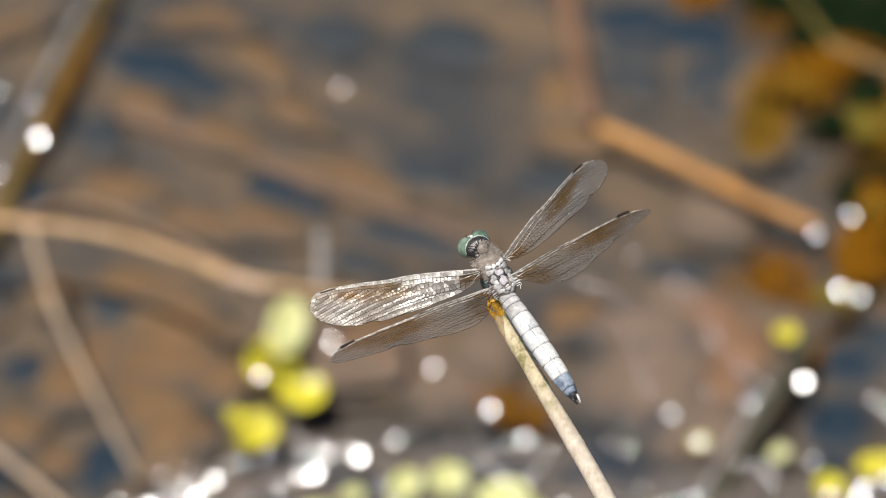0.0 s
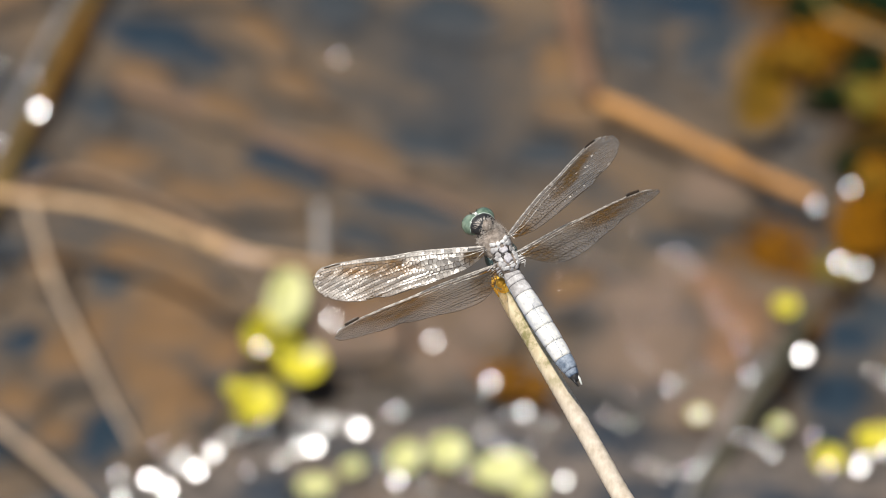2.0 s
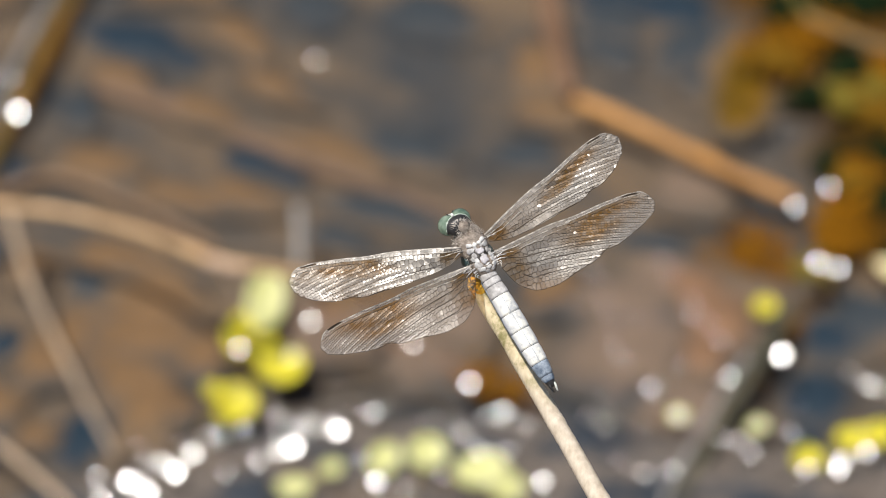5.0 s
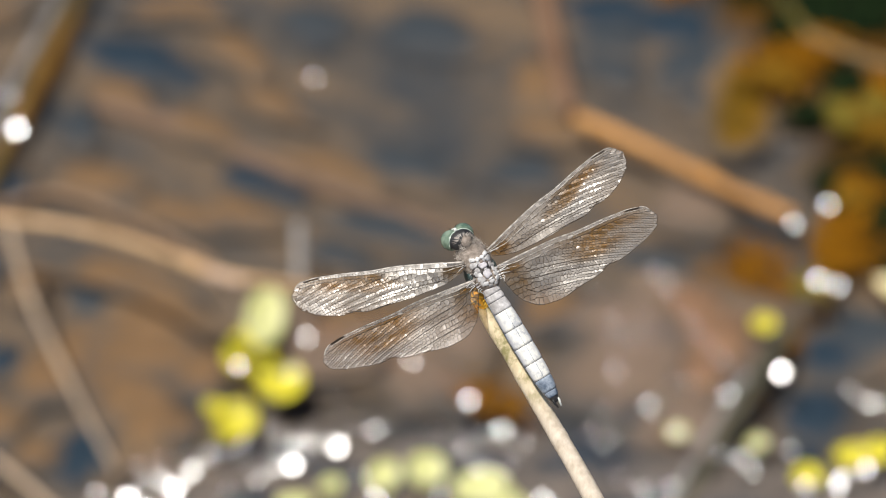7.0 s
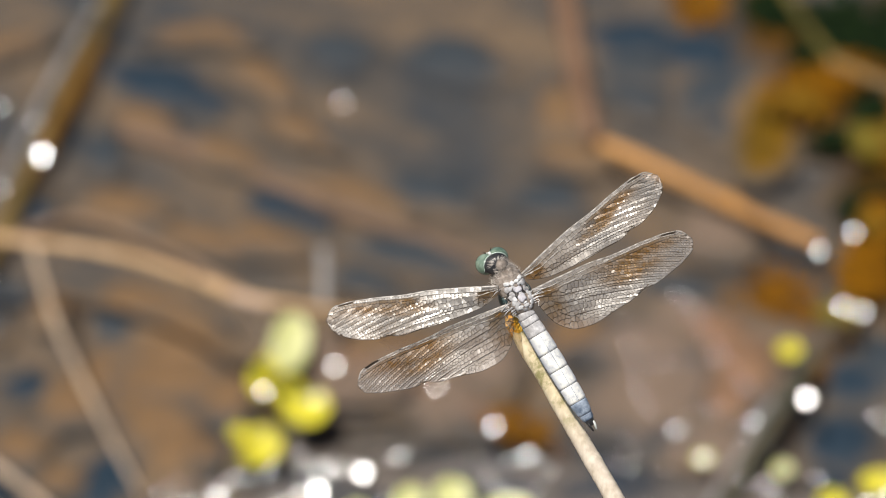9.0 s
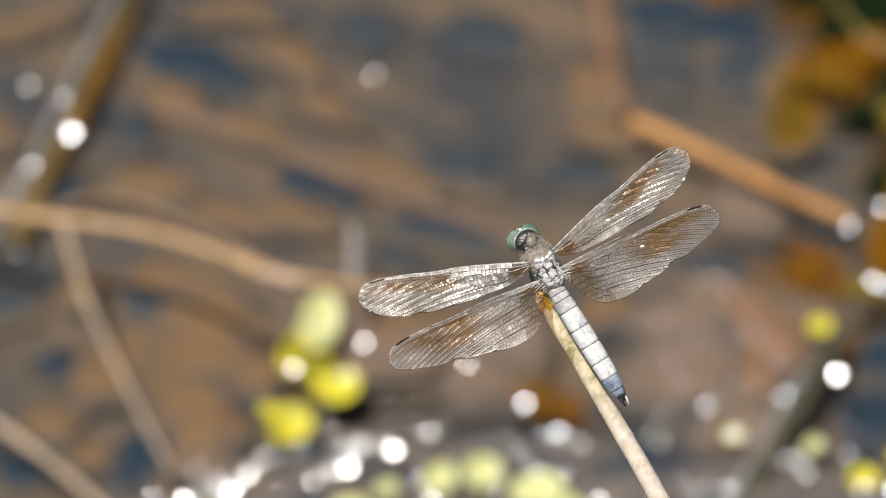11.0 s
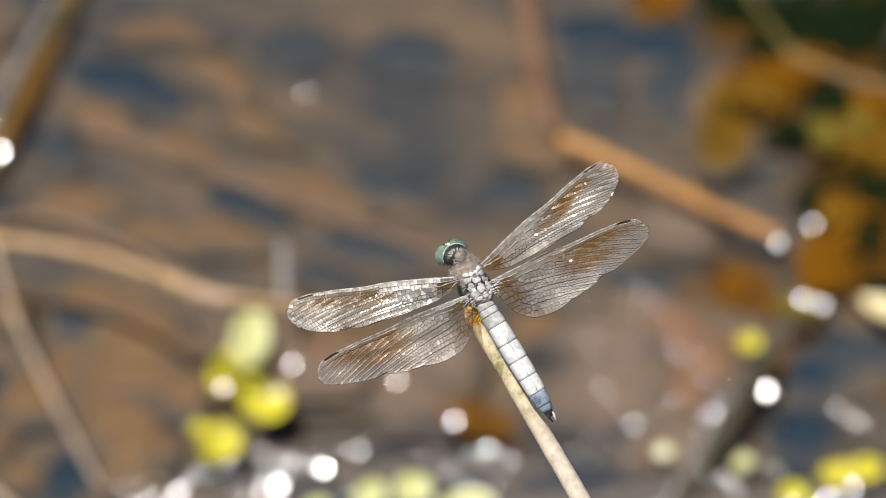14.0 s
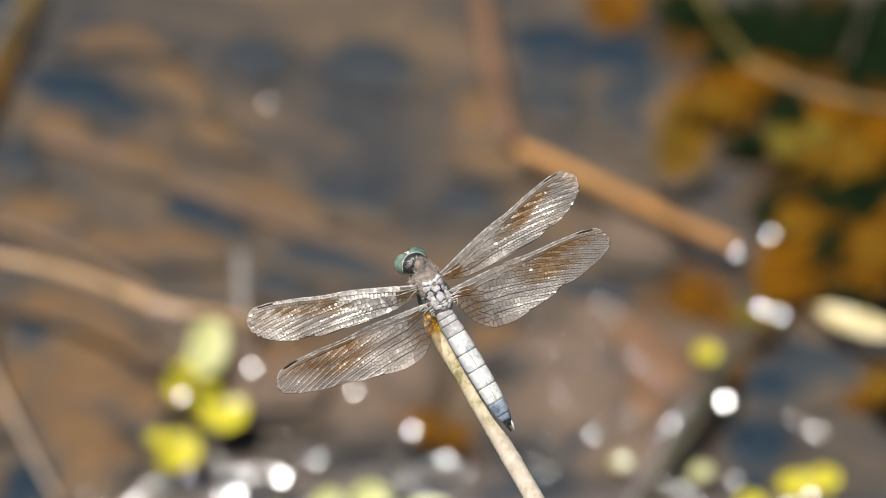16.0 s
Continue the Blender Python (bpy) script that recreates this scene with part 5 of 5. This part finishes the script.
        for k, (y, reach, bend) in enumerate(((-1.2, 3.9, 0.1), (-1.75, 3.3, -0.5), (-2.2, 2.7, -0.9), (-2.55, 2.1, -1.2))):
            line = spline([(s * 1.9 * MM, y * MM, 0.15 * MM), (s * (1.9 + 0.55 * reach * 0.5) * MM, (y + 0.1 * bend) * MM, 0.8 * MM), (s * reach * MM, (y + 0.7 * bend) * MM, 0.7 * MM)], 10)
            part("wing_strut", mesh_of("wing_strut", *tube(line, lambda u: 0.00008 * (1 - 0.5 * u), 6), POWDER), thorax, "thin pale strut at the hind wing's root" if k == 0 else "")
    part("fur", mesh_of("fur", *hairs(1300, [((0, 3.3 * MM, -1.2 * MM), (2.75 * MM, 3.1 * MM, 2.75 * MM), (0, 0.8, 0.6)), ((0, 5.2 * MM, -1.0 * MM), (1.9 * MM, 1.6 * MM, 1.8 * MM), (0, 0, 1))], 0.58 * MM, 7), HAIR, False), thorax, "soft pale hair")
    part("back_hair", mesh_of("back_hair", *hairs(640, [((0, 0.6 * MM, -1.2 * MM), (2.3 * MM, 3.4 * MM, 2.6 * MM), (0, 0, 1))], 0.5 * MM, 17), HAIR, False), thorax, "sparse pale hair between the back plates")
    # head: two large eyes that meet in front, dark hollow behind
    head = part("head", mesh_of("head", *blob((-0.55 * MM, 6.95 * MM, -0.05 * MM), (2.3 * MM, 1.8 * MM, 1.25 * MM), None, 14, 20, 0.04, 8), DARK), thing, "dark back of the head")
    for s in (-1, 1):
        turn = Euler((0.1, 0.0, 0.30 * s)).to_matrix()
        part("eye", mesh_of("eye", *blob((-0.65 * MM + s * 1.22 * MM, 7.7 * MM, -1.65 * MM), (1.92 * MM, 1.92 * MM, 2.05 * MM), turn, 20, 30, 0.0, 1), EYE), head, "large glossy green compound eye")
        rim = spline([(-0.65 * MM + s * 0.12 * MM, 8.75 * MM, 0.30 * MM), (-0.6 * MM + s * 1.1 * MM, 8.55 * MM, 0.38 * MM), (-0.55 * MM + s * 2.05 * MM, 7.75 * MM, 0.22 * MM), (-0.55 * MM + s * 2.45 * MM, 6.7 * MM, -0.25 * MM)], 16)
        part("eye_rim", mesh_of("eye_rim", *tube(rim, lambda u: 0.00011 * (1 - 0.5 * u), 6), RIM), head, "pale green rim of the eye")
        inner = [Vector(q) + Vector((-s * 0.10 * MM, -0.30 * MM, 0.10 * MM)) for q in rim]
        part("eye_edge", mesh_of("eye_edge", *tube(inner, lambda u: 0.00017 * (1 - 0.3 * u), 6), DARK), head, "black inner edge of the eye")
    part("brow", mesh_of("brow", *blob((-0.65 * MM, 9.0 * MM, 0.35 * MM), (0.30 * MM, 0.36 * MM, 0.26 * MM), None, 8, 12, 0.15, 3), FACE), head, "white bump between the eyes")
    part("face", mesh_of("face", *blob((-0.65 * MM, 8.7 * MM, -2.8 * MM), (1.1 * MM, 0.75 * MM, 1.2 * MM), None, 10, 14, 0.1, 5), FACE), head, "white face")
    part("occiput", mesh_of("occiput", *blob((-0.1 * MM, 6.35 * MM, 0.55 * MM), (1.2 * MM, 1.15 * MM, 0.95 * MM), None, 12, 16, 0.12, 6), TAUPE), head, "brown-grey hairy back of the head")
    for s in (-1, 1):
        part("antenna", mesh_of("antenna", *tube([(-0.65 * MM + s * 0.5 * MM, 9.4 * MM, -0.6 * MM), (-0.65 * MM + s * 0.7 * MM, 9.7 * MM, -0.45 * MM), (-0.65 * MM + s * 0.85 * MM, 9.85 * MM, 0.1 * MM)], lambda u: 0.00007 * (1 - 0.7 * u), 5), DARK), head, "short dark antenna")
    part("neck_hair", mesh_of("neck_hair", *hairs(420, [((-0.1 * MM, 6.15 * MM, 0.45 * MM), (1.5 * MM, 1.15 * MM, 0.95 * MM), (0, -0.1, 1))], 0.48 * MM, 9), HAIR, False), head, "pale hair behind the head")
    rng2 = random.Random(21)
    streaks = []
    for k in range(34):
        a = math.radians(-75 + 150 * k / 33 + rng2.uniform(-14, 14))
        r0, r1 = rng2.uniform(0.6, 1.1), rng2.uniform(1.15, 1.75)
        streaks.append(tube([((-0.55 + 1.25 * math.sin(a) * r) * MM, (6.75 + math.cos(a) * r * 0.95) * MM, (1.42 - 0.28 * r * r) * MM) for r in (r0, (r0 + r1) / 2, r1)], lambda u: 0.000045 * (1 - 0.6 * u), 4))
    part("brow_hair", mesh_of("brow_hair", *join(streaks), HAIR), head, "white hairs fanning over the dark hollow")
    # abdomen: overlapping powdered rings
    ab = part("abdomen", mesh_of("abdomen", *loft([(-y * MM, w * 0.855 * MM, w * 0.72 * MM, 0) for y, w in ABDOMEN_ROWS], 18), DARK), thing, "slender tapering abdomen")
    ends = (0.0, 1.3, 2.6, 4.8, 8.5, 12.0, 15.4, 18.6, 21.2, 22.4)
    for k, (a, b) in enumerate(zip(ends, ends[1:])):
        rows = []
        for i in range(9):
            s = i / 8
            y = a + 0.035 + (b - a - 0.06) * s
            w = abdomen_width(y) * (1.0 + 0.045 * math.sin(s * 2.6)) - (0.06 if i in (0, 8) else 0)
            rows.append((-y * MM, w * MM, w * 0.84 * MM, 0))
        material = GREY if k in (0, 1, 2) else SLATE if k == 7 else SLATE if k == 8 else WAX
        part("ring", mesh_of("ring", *loft(rows, 22, keel=0.05), material), ab, {0: "pale grey body ring", 1: "pale grey body ring", 2: "pale grey body ring", 7: "slate blue body ring", 8: "dark last body ring"}.get(k, "blue-white powdered body ring"))
        if 2 < k < 8:
            w = abdomen_width((a + b) / 2)
            line = [(0, -(a + 0.3) * MM, abdomen_width(a + .3) * 0.905 * MM), (0, -(b - 0.15) * MM, abdomen_width(b - .15) * 0.905 * MM)]
            part("keel_line", mesh_of("keel_line", *tube(line, 0.00004, 5), SLATE), ab, "thin dark line along the back")
    for s in (-1, 1):
        part("tail_clasper", mesh_of("tail_clasper", *tube([(s * 0.35 * MM, -22.3 * MM, 0.1 * MM), (s * 0.5 * MM, -23.4 * MM, 0.35 * MM), (s * 0.3 * MM, -24.5 * MM, 0.2 * MM)], lambda u: 0.00034 * (1 - 0.55 * u), 8), FACE if s > 0 else DARK), ab, "small tail clasper")
    part("side_line", mesh_of("side_line", *tube([(-1.5 * MM, -1.0 * MM, -0.6 * MM), (-1.77 * MM, -10 * MM, -0.5 * MM), (-1.5 * MM, -19 * MM, -0.4 * MM)], 0.00018, 6), SLATE), ab, "dull blue side stripe")
    # legs: thigh, shin, foot
    for s in (-1, 1):
        for y, k in ((4.2, 0), (2.2, 1), (0.2, 2)):
            hip = (s * 1.0 * MM, y * MM, -3.6 * MM)
            knee = (s * (2.2 + 0.3 * k) * MM, (y - 2.0) * MM, -4.2 * MM)
            grip = (-2.2 * MM + s * 1.0 * MM, (-5.2 - 0.9 * k) * MM, -4.4 * MM)
            leg = part("leg", mesh_of("leg", *tube([hip, knee], lambda u: 0.00030 * (1 - 0.35 * u), 7), LEG), thing, "thin brown-black leg")
            part("shin", mesh_of("shin", *tube([knee, grip], lambda u: 0.00017 * (1 - 0.35 * u), 6), LEG), leg)
            spines = [tube([tuple(np.array(knee) + (np.array(grip) - knee) * q), tuple(np.array(knee) + (np.array(grip) - knee) * q + np.array((0.5 * s, 0.5, 0.3)) * MM)], lambda u: 0.000035 * (1 - 0.7 * u), 4) for q in (0.15, 0.3, 0.45, 0.6, 0.75)]
            part("leg_spines", mesh_of("leg_spines", *join(spines), LEG), leg, "fine leg spines")
    wings = {
        "right_fore": build_wing("forewing", FORE, 1, 11, FILM["fore", 1], thing, 22, (-0.13, 0.19, 0.22)),
        "left_fore": build_wing("forewing", FORE, -1, 12, FILM["fore", -1], thing, 5, (-0.13, 0.21, 0.0)),
        "right_hind": build_wing("hindwing", HIND, 1, 13, FILM["hind", 1], thing, 20, (-0.13, 0.16, 0.17)),
        "left_hind": build_wing("hindwing", HIND, -1, 14, FILM["hind", -1], thing, 10, (0.07, -0.16, 0.17)),
    }
    return wings, ab


WINGS, ABDOMEN = dragonfly()

# roots in the body's space, millimetres
ROOTS = {"right_fore": (2.5, 2.7, 0.75), "left_fore": (-2.5, 2.95, 0.75), "right_hind": (2.5, -0.7, 0.6), "left_hind": (-2.5, -0.7, 0.6)}
# seconds, sweep forward, droop, twist that lowers the leading edge
WING_ROWS = {
    "right_fore": ((0, 17.8, 30.0, 38), (1.5, 16.5, 27.3, 38), (2.9, 15.5, 25.4, 38), (3.1, 15.0, 24.5, 36), (3.3, 11.2, 14.0, 22), (3.5, 9.2, 8.5, 10), (6, 9.9, 10.5, 10), (7, 9.3, 8.5, 10), (9, 9.0, 7.5, 10), (11.5, 9.9, 9.0, 13), (16, 9.4, 8.3, 11)),
    "left_fore": ((0, 22.7, 17.7, 8), (1.5, 23.1, 17.7, 8), (3.5, 24.0, 17.7, 8), (9, 24.0, 18.0, 8), (16, 23.6, 19.0, 8)),
    "right_hind": ((0, -0.6, 23.5, 58), (1.5, -1.8, 22.0, 58), (2.7, -2.8, 20.3, 57), (2.85, -3.2, 18.5, 50), (3.0, -5.7, 10.0, 26), (3.2, -7.6, 5.0, 14), (3.5, -7.9, 4.0, 10), (6, -7.6, 6.5, 10), (9, -7.9, 4.6, 10), (11.5, -6.4, 8.5, 17), (16, -7.2, 5.5, 13)),
    "left_hind": ((0, 10.0, 13.3, 56), (2.7, 9.8, 13.5, 56), (2.85, 9.6, 14.5, 50), (3.0, 7.4, 19.0, 34), (3.2, 6.6, 21.0, 26), (3.5, 6.9, 22.6, 23), (9, 6.9, 22.6, 23), (16, 6.9, 22.3, 23)),
}
# seconds, lift, swing to the right
ABDOMEN_KEYS = ((0, 20, -0.1), (0.5, 20, -0.1), (1.0, 17.5, -0.7), (1.5, 18, -0.7), (2.0, 16.5, -1.7), (2.5, 15.5, -1.5), (3.0, 14.5, -2.0), (3.5, 12.5, -1.7), (6.0, 4, -1.1), (7.0, 1, -0.1), (7.5, 3, -1.4), (8.0, 1, 0.2), (9.0, 1, 0.4), (11.5, 2, 0.8), (13.0, 2, 0.2), (16.0, 1, -0.3))


# seconds, lift of the swaying straw in millimetres
SWAY_AT = tuple(SWAY.location)
SWAY_ROWS = ((0, 1.61), (0.5, 1.52), (1, 0.98), (1.5, 0.71), (2, 0.8), (2.5, 0.98), (3, -0.36), (3.5, -1.61), (6, -1.07), (6.5, -0.18), (7, 0.0), (7.5, 0.27), (8, 0.36), (8.5, 0.54), (9, 0.89), (11.5, 1.61), (12, 1.96), (12.5, 1.61), (13, 1.61), (13.5, 1.61), (14, 1.07), (14.5, -0.18), (15, -1.34), (15.5, -1.07), (16, -0.54))


# seconds and place of the two moving glint stones on the water
DRIFTER_AT = ((0, -0.03572, 0.62128), (3, -0.0364, 0.62175), (7, -0.03668, 0.62101), (9, -0.03555, 0.62228), (12.5, -0.03484, 0.62439), (16, -0.03324, 0.62419))
BOBBER_AT = ((0.0, -0.0365, 0.5132), (0.5, -0.0366, 0.5122), (1.0, -0.037, 0.5111), (1.5, -0.0364, 0.5109), (2.0, -0.0364, 0.511), (2.5, -0.0368, 0.5108), (3.0, -0.0364, 0.51), (3.5, -0.0364, 0.51), (6.0, -0.0364, 0.5114), (6.5, -0.0369, 0.5112), (7.0, -0.0372, 0.5111), (7.5, -0.036, 0.5103), (8.0, -0.0362, 0.5099), (8.5, -0.0362, 0.5101), (9.0, -0.0364, 0.5101), (11.5, -0.0369, 0.5105), (12.0, -0.037, 0.5108), (12.5, -0.0368, 0.5106), (13.0, -0.0364, 0.5102), (13.5, -0.0367, 0.5099), (14.0, -0.0371, 0.5088), (14.5, -0.037, 0.5089), (15.0, -0.0368, 0.5102), (15.5, -0.037, 0.5109), (16.0, -0.0367, 0.5112))


def motions():
    for name, rows in WING_ROWS.items():
        side = 1 if name.startswith("right") else -1
        x, y, z = ROOTS[name]
        walk(WINGS[name], [(t, pose(x * MM, y * MM, z * MM) @ pose(0, 0, 0, 0, 0, side * sweep) @ pose(0, 0, 0, 0, side * droop, 0) @ pose(0, 0, 0, -twist, 0, 0)) for t, sweep, droop, twist in rows])
    for seed, rows, z in ((DRIFTER, DRIFTER_AT, 0.006), (BOBBER, BOBBER_AT, 0.007)):
        turn = seed.matrix_world.to_quaternion().to_matrix().to_4x4()
        walk(seed, [(t, Matrix.Translation((x, y, z)) @ turn) for t, x, y in rows])
    walk(SWAY, [(t, pose(*SWAY_AT) @ pose(0, 0, lift * MM)) for t, lift in SWAY_ROWS])
    walk(ABDOMEN, [(t, pose(-0.4 * MM, -2.9 * MM, -0.8 * MM) @ pose(0, 0, 0, -lift, 0, swing)) for t, lift, swing in ABDOMEN_KEYS])


motions()
